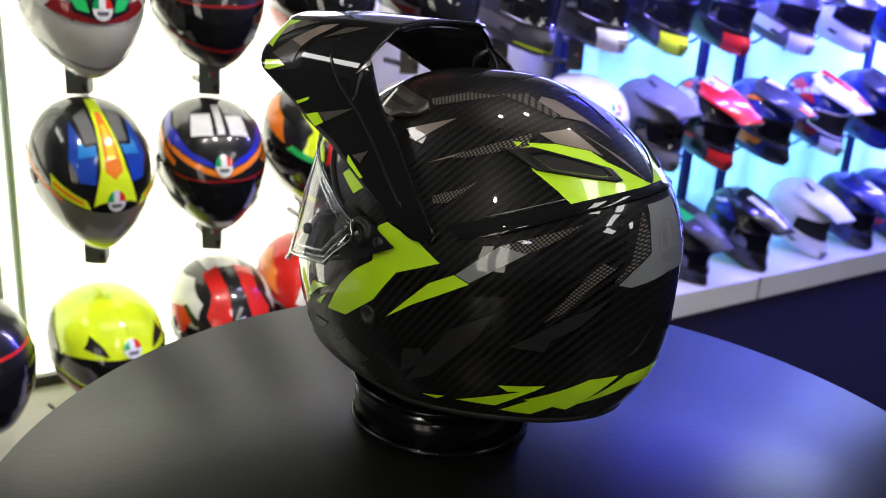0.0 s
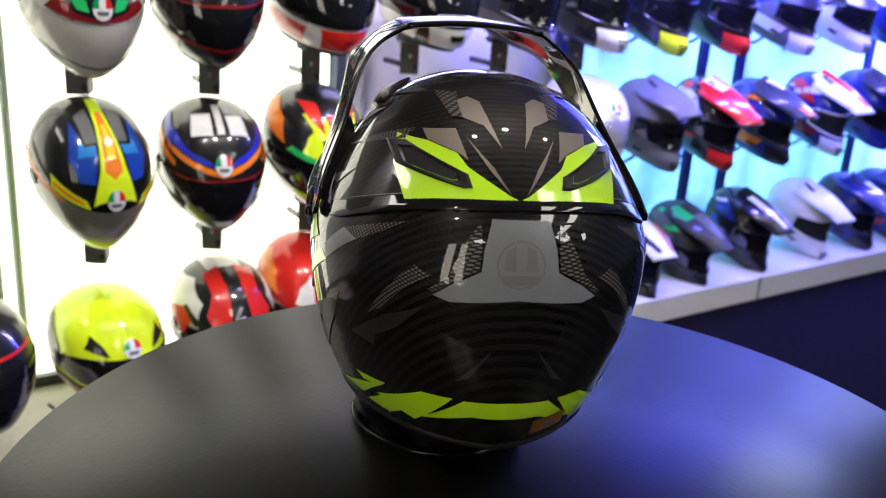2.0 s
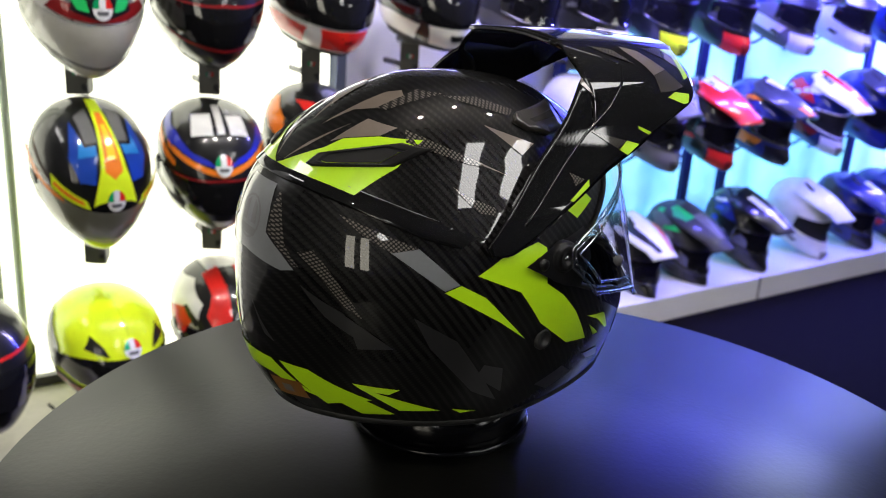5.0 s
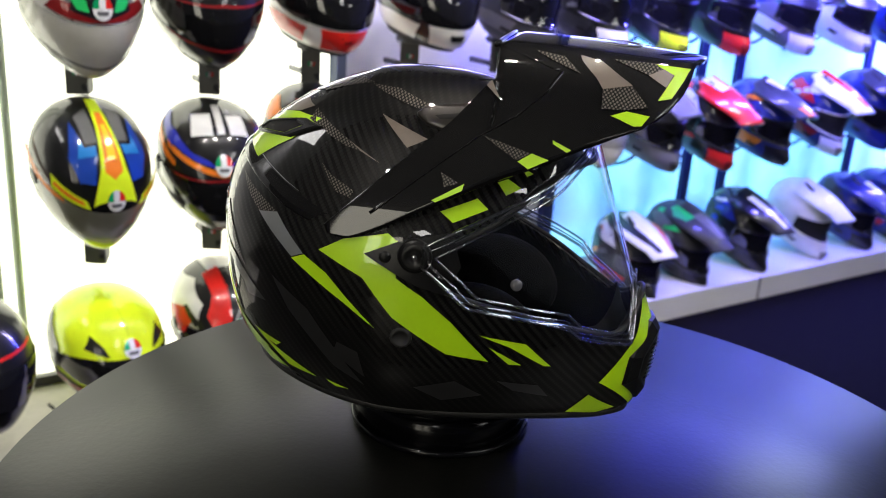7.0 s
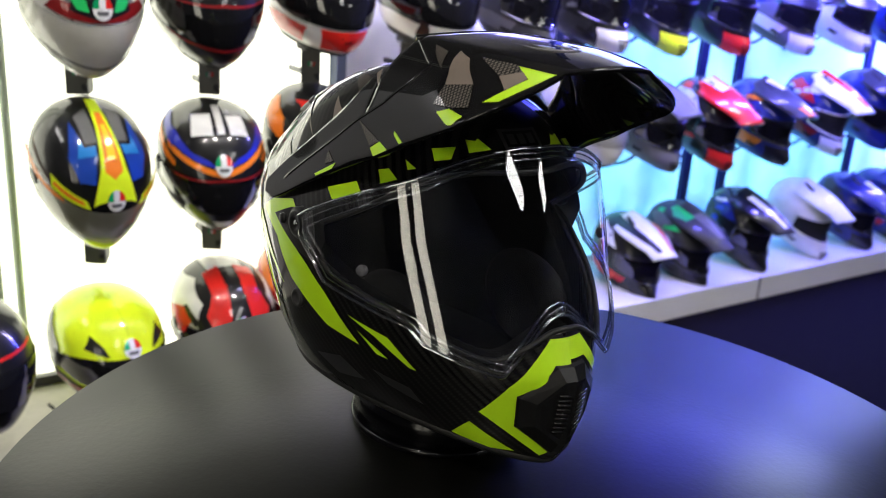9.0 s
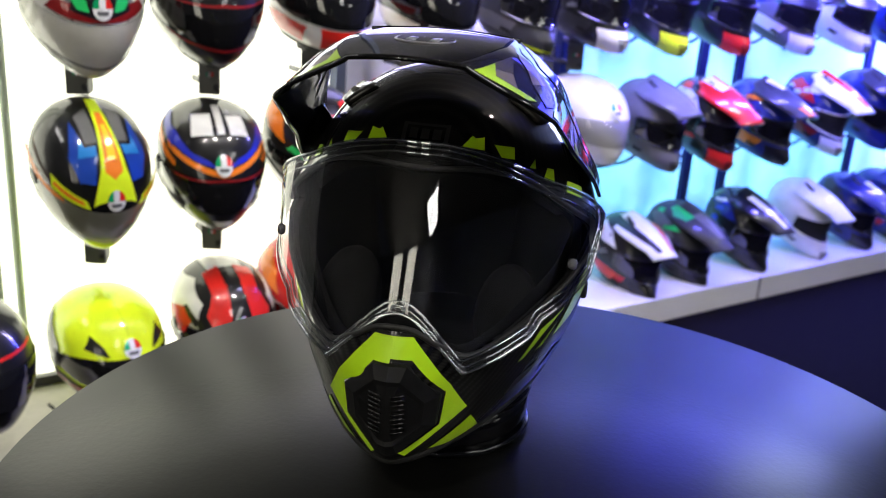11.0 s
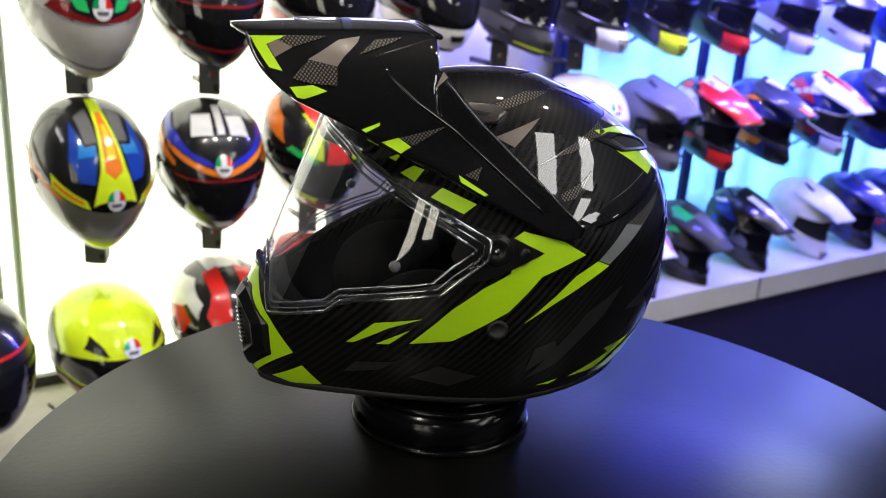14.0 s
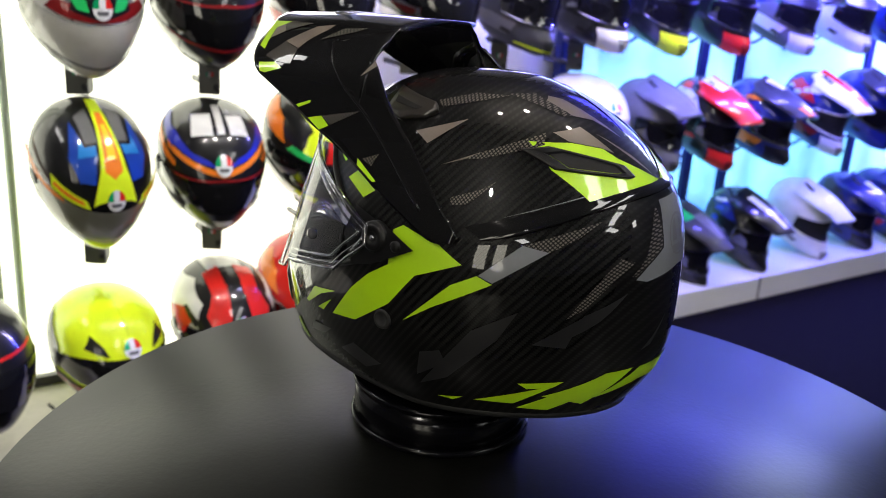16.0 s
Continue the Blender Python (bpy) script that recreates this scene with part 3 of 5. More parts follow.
side_mark(MESH, [(-0.109, 0.1035), (-0.1316, 0.113), (-0.150, 0.121), (-0.140, 0.110), (-0.1256, 0.1002)], M_CARBON_GREY)
side_mark(MESH, [(-0.150, 0.060), (-0.172, 0.092), (-0.165, 0.096), (-0.140, 0.052)], M_CARBON_GREY)
side_mark(TAU, [(-0.0053, 0.1639), (-0.0422, 0.1766), (-0.0188, 0.1575)], M_TAUPE)
side_mark(TAU, [(-0.0514, 0.1518), (-0.036, 0.146), (-0.0616, 0.1577)], M_TAUPE)
side_mark(GRY, [(-0.0915, 0.1196), (-0.1444, 0.1389), (-0.1342, 0.1359), (-0.109, 0.1256)], M_GREY)
side_mark(GRY, [(-0.0836, 0.0794), (-0.1088, 0.1034), (-0.1256, 0.1002), (-0.0934, 0.0752)], M_GREY)
side_mark(GRY, [(-0.0567, 0.0145), (-0.0406, 0.009), (-0.0359, -0.0135), (-0.0606, 0.0041)], M_GREY_DIM)
side_mark(GRY, [(-0.0805, 0.0365), (-0.1115, 0.0558), (-0.0979, 0.0313), (-0.0609, -0.0089), (-0.0369, -0.0217)], M_GREY_DIM)
side_mark(GRY, [(0.060, -0.010), (0.090, -0.016), (0.098, -0.028), (0.072, -0.020)], M_GREY_DIM)
side_mark(GRY, [(0.000, -0.018), (0.030, -0.010), (0.050, -0.024), (0.020, -0.030)], M_GREY_DIM)
side_mark(GRY, [(-0.120, 0.030), (-0.150, 0.054), (-0.140, 0.028)], M_GREY_DIM)
end_mark(TAU, [(0.0319, 0.1905), (0.0241, 0.1929), (0.0167, 0.1908), (0.0077, 0.1677), (0.0174, 0.179), (0.0305, 0.1821)], M_TAUPE)
end_mark(MESH, [(0.0456, 0.1935), (0.030, 0.1945), (0.0321, 0.1905), (0.0307, 0.1821), (0.038, 0.182)], M_CARBON_GREY)
end_mark(TAU, [(0.0577, 0.1733), (0.0364, 0.1762), (0.031, 0.1603), (0.0377, 0.1640), (0.0552, 0.1680)], M_TAUPE)
end_mark(TAU, [(0.0306, 0.1725), (0.0149, 0.1573), (0.005, 0.1431), (0.0177, 0.1559)], M_TAUPE)
end_mark(GRY, [(0.0, 0.130), (0.019, 0.130), (0.024, 0.112), (0.0255, 0.098), (0.0434, 0.088), (0.0549, 0.079), (0.0444, 0.076), (0.0, 0.080)], M_GREY)
end_mark(MESH, [(0.026, 0.128), (0.034, 0.118), (0.046, 0.094), (0.058, 0.082), (0.0545, 0.0815), (0.0434, 0.0895), (0.027, 0.099), (0.0255, 0.112)], M_CARBON_GREY)
end_mark(GRY, [(0.0146, 0.0458), (0.0284, 0.0229), (0.0368, 0.0194)], M_GREY_DIM)
end_mark(GRY, [(0.060, 0.0700), (0.085, 0.055), (0.095, 0.030), (0.075, 0.050)], M_GREY_DIM)
# a rounded emblem and two bars on the rear plate
for k in range(16):
    a0, a1 = (math.pi * 2 * k / 16, math.pi * 2 * (k + 1) / 16)
    end_mark("emblem", [(r * math.cos(a), 0.103 + r * 0.95 * math.sin(a)) for r, a in ((0.0165, a0), (0.0165, a1), (0.0148, a1), (0.0148, a0))], M_EMBLEM, False, False, 0.0012)
end_mark("emblem", [(0.0035, 0.0995), (0.0115, 0.0995), (0.0095, 0.112), (0.0035, 0.1155)], M_EMBLEM, False, True, 0.0012)
end_mark("emblem", [(-0.0115, 0.0905), (0.0115, 0.0905), (0.0125, 0.0965), (-0.0125, 0.0965)], M_EMBLEM, False, False, 0.0012)
# a rounded dark-grey emblem on the brow
for a, b in (((-0.017, 0.1595), (-0.014, 0.1715)), ((0.014, 0.1595), (0.017, 0.1715))):
    end_mark("emblem", [(a[0], a[1]), (b[0], a[1]), (b[0], b[1]), (a[0], b[1])], M_GREY_DIM, True, False, 0.001)
for z in (0.1595, 0.1700):
    end_mark("emblem", [(-0.0140, z), (0.0140, z), (0.0140, z + 0.0015), (-0.0140, z + 0.0015)], M_GREY_DIM, True, False, 0.001)
for y in (-0.0085, 0.0, 0.0085):
    end_mark("emblem", [(y - 0.003, 0.1625), (y + 0.003, 0.1625), (y + 0.003, 0.1685), (y - 0.003, 0.1685)], M_GREY_DIM, True, False, 0.001)
end_mark("sticker", [(-0.047, -0.0105), (-0.021, -0.0135), (-0.021, -0.029), (-0.047, -0.026)], M_STICKER, False, False, 0.0014)
end_mark("sticker", [(-0.038, -0.016), (-0.030, -0.017), (-0.030, -0.0235), (-0.038, -0.0225)], M_EMBLEM, False, False, 0.0018)

peak_mark(YEL, [(0.1685, 0.223), (0.1433, 0.2250), (0.1575, 0.2187), (0.1480, 0.2040), (0.1570, 0.2055), (0.1645, 0.216)], M_YELLOW)
peak_mark(YEL, [(0.1440, 0.195), (0.1284, 0.197), (0.1188, 0.1938), (0.1345, 0.1888), (0.1395, 0.1895)], M_YELLOW)
peak_mark(YEL, [(0.0960, 0.1700), (0.083, 0.1751), (0.0831, 0.1729), (0.0930, 0.1682)], M_YELLOW)
peak_mark(YEL, [(0.082, 0.1621), (0.070, 0.1653), (0.0613, 0.1592), (0.0689, 0.1550)], M_YELLOW)
peak_mark(YEL, [(0.0265, 0.1368), (0.0275, 0.1414), (0.0066, 0.1288), (0.0095, 0.1278)], M_YELLOW)
peak_mark(TAU, [(0.1570, 0.2187), (0.1500, 0.2222), (0.1400, 0.2183), (0.1525, 0.2115)], M_TAUPE)
peak_mark(MESH, [(0.1500, 0.2223), (0.1430, 0.2254), (0.1150, 0.2266), (0.1400, 0.2184)], M_CARBON_GREY)
peak_mark(TAU, [(0.1303, 0.2119), (0.1082, 0.2248), (0.0927, 0.2275), (0.0950, 0.2240), (0.106, 0.215), (0.1110, 0.2090)], M_TAUPE)
peak_mark(MESH, [(0.1419, 0.200), (0.1303, 0.2117), (0.1110, 0.2088), (0.1120, 0.1975), (0.1284, 0.1978)], M_CARBON_GREY)
peak_mark(MESH, [(0.0954, 0.2168), (0.0821, 0.2259), (0.0617, 0.2280), (0.0722, 0.2238)], M_CARBON_GREY)
peak_mark(MESH, [(0.069, 0.1653), (0.0355, 0.1735), (0.0601, 0.1599)], M_CARBON_GREY)
peak_mark(MESH, [(0.0235, 0.1414), (0.0105, 0.1469), (0.014, 0.1378)], M_CARBON_GREY)
peak_mark(TAU, [(0.044, 0.197), (0.036, 0.2085), (0.033, 0.205)], M_TAUPE)
for sign in (1, -1):
    for line in ([(0.036, 0.2295), (0.060, 0.2235), (0.083, 0.2176)], [(0.083, 0.2176), (0.074, 0.205), (0.057, 0.189), (0.031, 0.172), (0.0, 0.146), (-0.040, 0.112)]):
        pts = []
        for (x0, z0), (x1, z1) in zip(line, line[1:]):
            for k in range(8):
                pts.append(peak_at(x0 + (x1 - x0) * k / 8, z0 + (z1 - z0) * k / 8, sign, 0.0006))
        hpart("peak_ridge", tube(pts, 0.0016, 6), M_BLACK_GLOSS, peak)
for sign in (1, -1):
    def flange(i, j):
        x, z = PEAK_HIGH(0.02 + 0.33 * i / 30)
        q = math.sin(math.pi * min(1, i / 30 + 0.25))
        return peak_at(x, z, sign) + Vector((0.004 * j, -sign * 0.0085 * j * q, -0.002 * j))
    hpart("peak_flange", grid(flange, 31, 3), M_BLACK_GLOSS, peak)
# raised rim along the back of the peak's crown, and the oval emblem on it
hpart("peak_lip", tube([(0.033 + 0.004 * math.cos(math.pi * k / 12 - math.pi / 2), 0.057 - 0.114 * k / 12, 0.2305 + 0.0035 * math.sin(math.pi * k / 12)) for k in range(13)], 0.0022, 8), M_BLACK_GLOSS, peak)
hpart("emblem", tube([(0.112 + 0.022 * math.cos(2 * math.pi * k / 32), 0.020 * math.sin(2 * math.pi * k / 32), 0.2338) for k in range(32)], 0.0009, 6, True), M_EMBLEM, peak)
for y in (-0.008, 0.008):
    hpart("emblem", box(0.024, 0.006, 0.0018, 0.112, y, 0.2340), M_GREY, peak)

# the overhanging edge across the back of the shell
EDGE = smooth_table([(0.0, 0.1365), (0.040, 0.1345), (0.0717, 0.1285), (0.097, 0.118), (0.111, 0.1095), (0.119, 0.1045)])


def edge_row(k, j):
    y = -0.119 + 0.238 * k / 80
    z = EDGE(abs(y))[0]
    dz, out = ((0.009, -0.0004), (0.003, 0.0016), (0.0, 0.0026), (-0.0012, 0.0018), (-0.0016, -0.001))[j]
    fade = min(1.0, (0.125 - abs(y)) / 0.02)
    q = HELMET.end(y, z + dz, False)
    n = Vector((q.x + 0.03, q.y, 0)).normalized()
    return q + n * out * fade


hpart("rear_edge", grid(edge_row, 81, 5), M_BLACK_GLOSS, shell)

# exhaust vents at the back: a raised frame with a dark slot
for sign in (1, -1):
    frame_poly = [(0.0813, 0.1627), (0.0692, 0.1652), (0.0317, 0.1528), (0.0296, 0.1457), (0.0357, 0.1450), (0.0767, 0.1514)]
    bm = bmesh.new()
    cy, cz = 0.0560, 0.1555
    loops = []
    for scale, lift in ((1.0, 0.0), (0.97, 0.0018), (0.90, 0.0026), (0.72, 0.0022), (0.64, 0.0006)):
        loop = []
        for k in range(48):
            (a0, b0), (a1, b1) = frame_poly[k // 8], frame_poly[(k // 8 + 1) % 6]
            q = (k % 8) / 8
            a, b = a0 + (a1 - a0) * q, b0 + (b1 - b0) * q
            w = HELMET.end((cy + (a - cy) * scale) * sign, cz + (b - cz) * scale, False)
            loop.append(bm.verts.new(w + (w - Vector((-0.03, 0, 0.08))).normalized() * lift))
        loops.append(loop)
    for la, lb in zip(loops, loops[1:]):
        for k in range(48):
            bm.faces.new((la[k], la[(k + 1) % 48], lb[(k + 1) % 48], lb[k]))
    bmesh.ops.recalc_face_normals(bm, faces=bm.faces)
    v = hpart("rear_vent", bm, M_BLACK, shell, "black plastic exhaust vent", False)
    inner = [((cy + (a - cy) * 0.64) * sign, cz + (b - cz) * 0.64) for a, b in frame_poly]
    hpart("vent_mesh", patch(inner, lambda a, b: HELMET.end(a, b, False), 0.0010), M_VOID, v)
    for k in range(5):
        y = 0.044 + 0.006 * k
        zc = 0.1515 + 0.0021 * k
        hpart("vent_slat", tube([HELMET.end((y - 0.001) * sign, zc - 0.0022, False, 0.0006), HELMET.end((y + 0.001) * sign, zc + 0.0022, False, 0.0006)], 0.0006, 5), M_BLACK, v)
    tv = [(0.030, 0.186), (-0.0126, 0.1811), (-0.0165, 0.1775), (-0.0084, 0.1725), (0.012, 0.168), (0.030, 0.170)]
    v = hpart("brow_vent", patch(tv, lambda a, b: HELMET.side(a, b, sign), 0.002), M_TAUPE_DARK, shell, "dark taupe intake vent")
    m = v.modifiers.new("thickness", "SOLIDIFY")
    m.thickness, m.offset = 0.005, 0
    hpart("vent_slot", patch([(0.026, 0.180), (-0.004, 0.1765), (0.0, 0.1745), (0.024, 0.176)], lambda a, b: HELMET.side(a, b, sign), 0.0049), M_VOID, v)

# visor: clear thick rim, black seal, pivots, pins
def port_line(out, grow, n=120):
    pts = []
    for top in (True, False):
        for i in range(n):
            q = i / n
            u = radians(PORT_END * (1 - 2 * q) * (1 if top else -1))
            zb, zt = port(u, grow * min(1, (PORT_END - abs(math.degrees(u))) / 6 + 0.05))
            pts.append(HELMET.at(zt if top else zb, u, out))
    return pts


hpart("visor_rim", tube(shield_line(0.0, 0.0004), 0.0015, 8, True), M_RIM, visor, "thick clear rim of the face shield")
hpart("visor_inner_rim", tube(shield_line(0.0075, -0.0010), 0.0011, 6, True), M_RIM, visor)
hpart("visor_step", tube(shield_line(0.0035, -0.0004), 0.0006, 6, True), M_RIM, visor)
# the small clear latch over the nose
latch = tube([shield_at(0, 0.0545, 0.002) + Vector((0, 0.004 * math.cos(2 * math.pi * k / 20), 0.0035 * math.sin(2 * math.pi * k / 20))) for k in range(20)], 0.0011, 6, True)
hpart("visor_latch", latch, M_RIM, visor, "small clear plastic latch")
hpart("eye_port_seal", tube(port_line(0.0005, -0.0005), 0.0022, 8, True), M_RUBBER, shell, "black rubber seal round the eye port")


def disc_on(p, n, profile, seg=32):
    bm = lathe(profile, seg)
    m = Vector(n).normalized().to_track_quat("Z", "Y").to_matrix().to_4x4()
    m.translation = p
    bmesh.ops.transform(bm, matrix=m, verts=bm.verts)
    return bm


for sign in (1, -1):
    side_n = (0.12, sign, 0.05)
    mount = hpart("visor_mount", patch([(-0.036, 0.0885), (-0.014, 0.098), (0.022, 0.107), (0.030, 0.085), (0.020, 0.064), (0.000, 0.070)], lambda a, b: HELMET.side(a, b, sign), 0.0045), M_BLACK, adv, "black plastic visor hinge plate")
    p = HELMET.side(-0.001, 0.0905, sign)
    hpart("pivot", disc_on(p, side_n, [(0, 0.0062), (0.0040, 0.0062), (0.0045, 0.0072), (0.0088, 0.0075), (0.0096, 0.0068), (0.0102, 0.0056), (0.0115, 0.0056), (0.0122, 0.0045), (0.0122, 0)]), M_BLACK, mount)
    hpart("pivot_screw", disc_on(p, side_n, [(0, 0.0076), (0.0016, 0.0075), (0.0022, 0.0070), (0.0022, 0.0060)], 16), M_METAL, mount)
    p = HELMET.side(-0.0215, 0.0885, sign)
    hpart("pivot_screw", disc_on(p, side_n, [(0, 0.007), (0.003, 0.007), (0.0042, 0.0058), (0.0045, 0)], 20), M_BLACK, mount)
    for k, (x, z) in enumerate(((0.014, 0.082), (0.017, 0.079), (0.020, 0.076))):
        q = HELMET.side(x, z, sign)
        hpart("hinge_tooth", tube([q + Vector((0, sign * 0.007, 0)), q + Vector((-0.006, sign * 0.007, 0.008 - k * 0.002))], 0.0013, 6), M_RIM, mount)
    p = shield_at(59 * sign, 0.074)
    hpart("visor_pin", disc_on(p, (0.45, sign * 0.9, 0.15), [(0, 0.0035), (0.003, 0.0032), (0.0042, 0.002), (0.0045, -0.0005), (0.0035, -0.003), (0, -0.003)], 20), M_PIN, visor, "small clear lens pin")
    p = HELMET.side(-0.0083, 0.0269, sign)
    hpart("strap_bolt", disc_on(p, side_n, [(0, 0.0012), (0.0045, 0.0012), (0.005, 0.0026), (0.0072, 0.0026), (0.0080, 0.0008), (0.0080, -0.001)], 28), M_RUBBER, shell)
    # cheek pad seen through the shield
    bm = bmesh.new()
    bmesh.ops.create_uvsphere(bm, u_segments=24, v_segments=16, radius=1)
    for v in bm.verts:
        v.co = Vector((0.040 + v.co.x * 0.050, sign * (0.066 + 0.026 * v.co.y), 0.012 + v.co.z * 0.040 - 0.2 * v.co.x * 0.03))
    hpart("cheek_pad", bm, M_FABRIC, adv)

# chin vent: a proud faceted black box on the chin bar, with rows of slots
cv = [(0.0, 0.0215), (0.0125, 0.0215), (0.0355, -0.003), (0.033, -0.029), (0.008, -0.051), (0.0, -0.0525)]
ring = cv + [(-a, b) for a, b in reversed(cv) if a > 0]
bm = bmesh.new()
levels = []
for scale, out in ((1.0, 0.0), (0.97, 0.0035), (0.72, 0.0055), (0.62, 0.0042), (0.42, 0.0042), (0.22, 0.0042)):
    levels.append([bm.verts.new(HELMET.end(a * scale, -0.015 + (b + 0.015) * scale, True) + Vector((out, 0, 0))) for a, b in ring])
for a, b in zip(levels, levels[1:]):
    for k in range(len(ring)):
        bm.faces.new((a[k], a[(k + 1) % len(ring)], b[(k + 1) % len(ring)], b[k]))
tip = bm.verts.new(HELMET.end(0, -0.015, True) + Vector((0.0040, 0, 0)))
for k in range(len(ring)):
    bm.faces.new((levels[-1][k], levels[-1][(k + 1) % len(ring)], tip))
bmesh.ops.recalc_face_normals(bm, faces=bm.faces)
chin = hpart("chin_vent", bm, M_BLACK, adv, "faceted black plastic chin vent", False)
for sign in (1, -1):
    for k in range(9):
        z = 0.000 - 0.0038 * k
        a, b = (HELMET.end(sign * y, z, True) + Vector((0.0049, 0, 0)) for y in (0.0035, 0.0125))
        hpart("vent_slat", tube([a, b + Vector((0, 0, 0.0012))], 0.0009, 6), M_BLACK_GLOSS, chin)

# full black disc added across the neck opening, closing the inside from below
hpart("neck_disc", grid(lambda i, j: HELMET.at(-0.044, 2 * math.pi * i / 72, -0.006) * ((8 - j) / 8) + Vector((0.004, 0, -0.040)) * (j / 8), 72, 9, True), M_FABRIC, adv, "black fabric disc added across the neck opening")

# neck curtain below the shell's edge
CURTAIN = ((-0.056, -0.010), (-0.062, -0.014), (-0.070, -0.018), (-0.073, -0.024), (-0.068, -0.030))
hpart("neck_curtain", grid(lambda i, j: HELMET.at(-0.054, 2 * math.pi * i / 96, CURTAIN[j][1]) + Vector((-0.008, 0, CURTAIN[j][0] + 0.066 - 0.006 * math.cos(2 * math.pi * i / 96))), 96, 5, True), M_RUBBER, adv, "black padded neck curtain")


# ---- helmets on the display wall ----
ROAD = Form([
    (-0.115, 0.135, -0.110, 0.080, 1.7), (-0.100, 0.158, -0.128, 0.098, 1.75), (-0.060, 0.168, -0.148, 0.118, 1.9),
    (0.000, 0.156, -0.163, 0.127, 2.1), (0.050, 0.130, -0.160, 0.122, 2.2), (0.090, 0.092, -0.138, 0.102, 2.2),
    (0.115, 0.048, -0.098, 0.068, 2.2), (0.125, 0.004, -0.052, 0.028, 2.2), (0.127, -0.0199, -0.0201, 0.0005, 2.2)], xc=-0.02)
PAINTS = {}


def paint(name, color, rough=0.3, coat=0.8):
    if name not in PAINTS:
        PAINTS[name] = plain(name + "_helmet_paint", color, rough, 0, coat, 0.08, 25, 0, 0.2)
    return PAINTS[name]


BLACK, WHITE, RED = paint("black", (0.008, 0.008, 0.009)), paint("white", (0.75, 0.75, 0.74)), paint("red", (0.65, 0.02, 0.015))
BLUE, NAVY, ORANGE = paint("blue", (0.012, 0.055, 0.36)), paint("navy", (0.012, 0.02, 0.16)), paint("orange", (0.85, 0.22, 0.02))
NEON, GREEN, GREY = paint("neon_yellow", (0.74, 0.93, 0.02)), paint("green", (0.02, 0.5, 0.12)), paint("grey", (0.13, 0.13, 0.135), 0.5, 0.2)
SILVER, FLAG_GREEN, DARKRED = paint("silver", (0.72, 0.72, 0.68)), paint("flag_green", (0.0, 0.3, 0.1)), paint("dark_red", (0.22, 0.01, 0.012))
SKY_BLUE, AMBER, ROYAL = paint("sky_blue", (0.02, 0.22, 0.62)), paint("amber", (0.95, 0.62, 0.02)), paint("royal_blue", (0.02, 0.03, 0.45))
CHARCOAL = paint("charcoal", (0.035, 0.036, 0.04), 0.45, 0.4)
# pale field painted under smoke visors, for wall light showing through them
SEE_THROUGH = paint("see_through_pale", (0.52, 0.51, 0.46), 0.2, 1.0)
M_SMOKE = glass("smoke_visor", (0.62, 0.62, 0.59), 0.02, 0.08)
M_DARK_VISOR = plain("dark_visor_plastic", (0.006, 0.006, 0.007), 0.08, 0, 1.0, 0.05)


def emblem(parent, y, z, form, size=0.0195, front=True):
    """A small round emblem: green, white and red fields over a pale bar."""
    def field(poly, mat, lift=0.0075):
        part("emblem", patch([(y + a * size, z + b * size) for a, b in poly], lambda a, b: form.end(a, b, front), lift), mat, parent)
    field([(-1, 0), (-0.33, 0), (-0.33, 0.94), (-0.72, 0.70), (-0.93, 0.36)], FLAG_GREEN)
    field([(-0.33, 0), (0.33, 0), (0.33, 0.94), (0, 1), (-0.33, 0.94)], WHITE)
    field([(1, 0), (0.93, 0.36), (0.72, 0.70), (0.33, 0.94), (0.33, 0)], RED)
    field([(math.cos(math.pi * (1 + k / 12)), math.sin(math.pi * (1 + k / 12)) - 0.02) for k in range(13)], WHITE)
    field([(-0.62, -0.22), (-0.5, -0.58), (0.5, -0.58), (0.62, -0.22)], GREY, 0.0082)


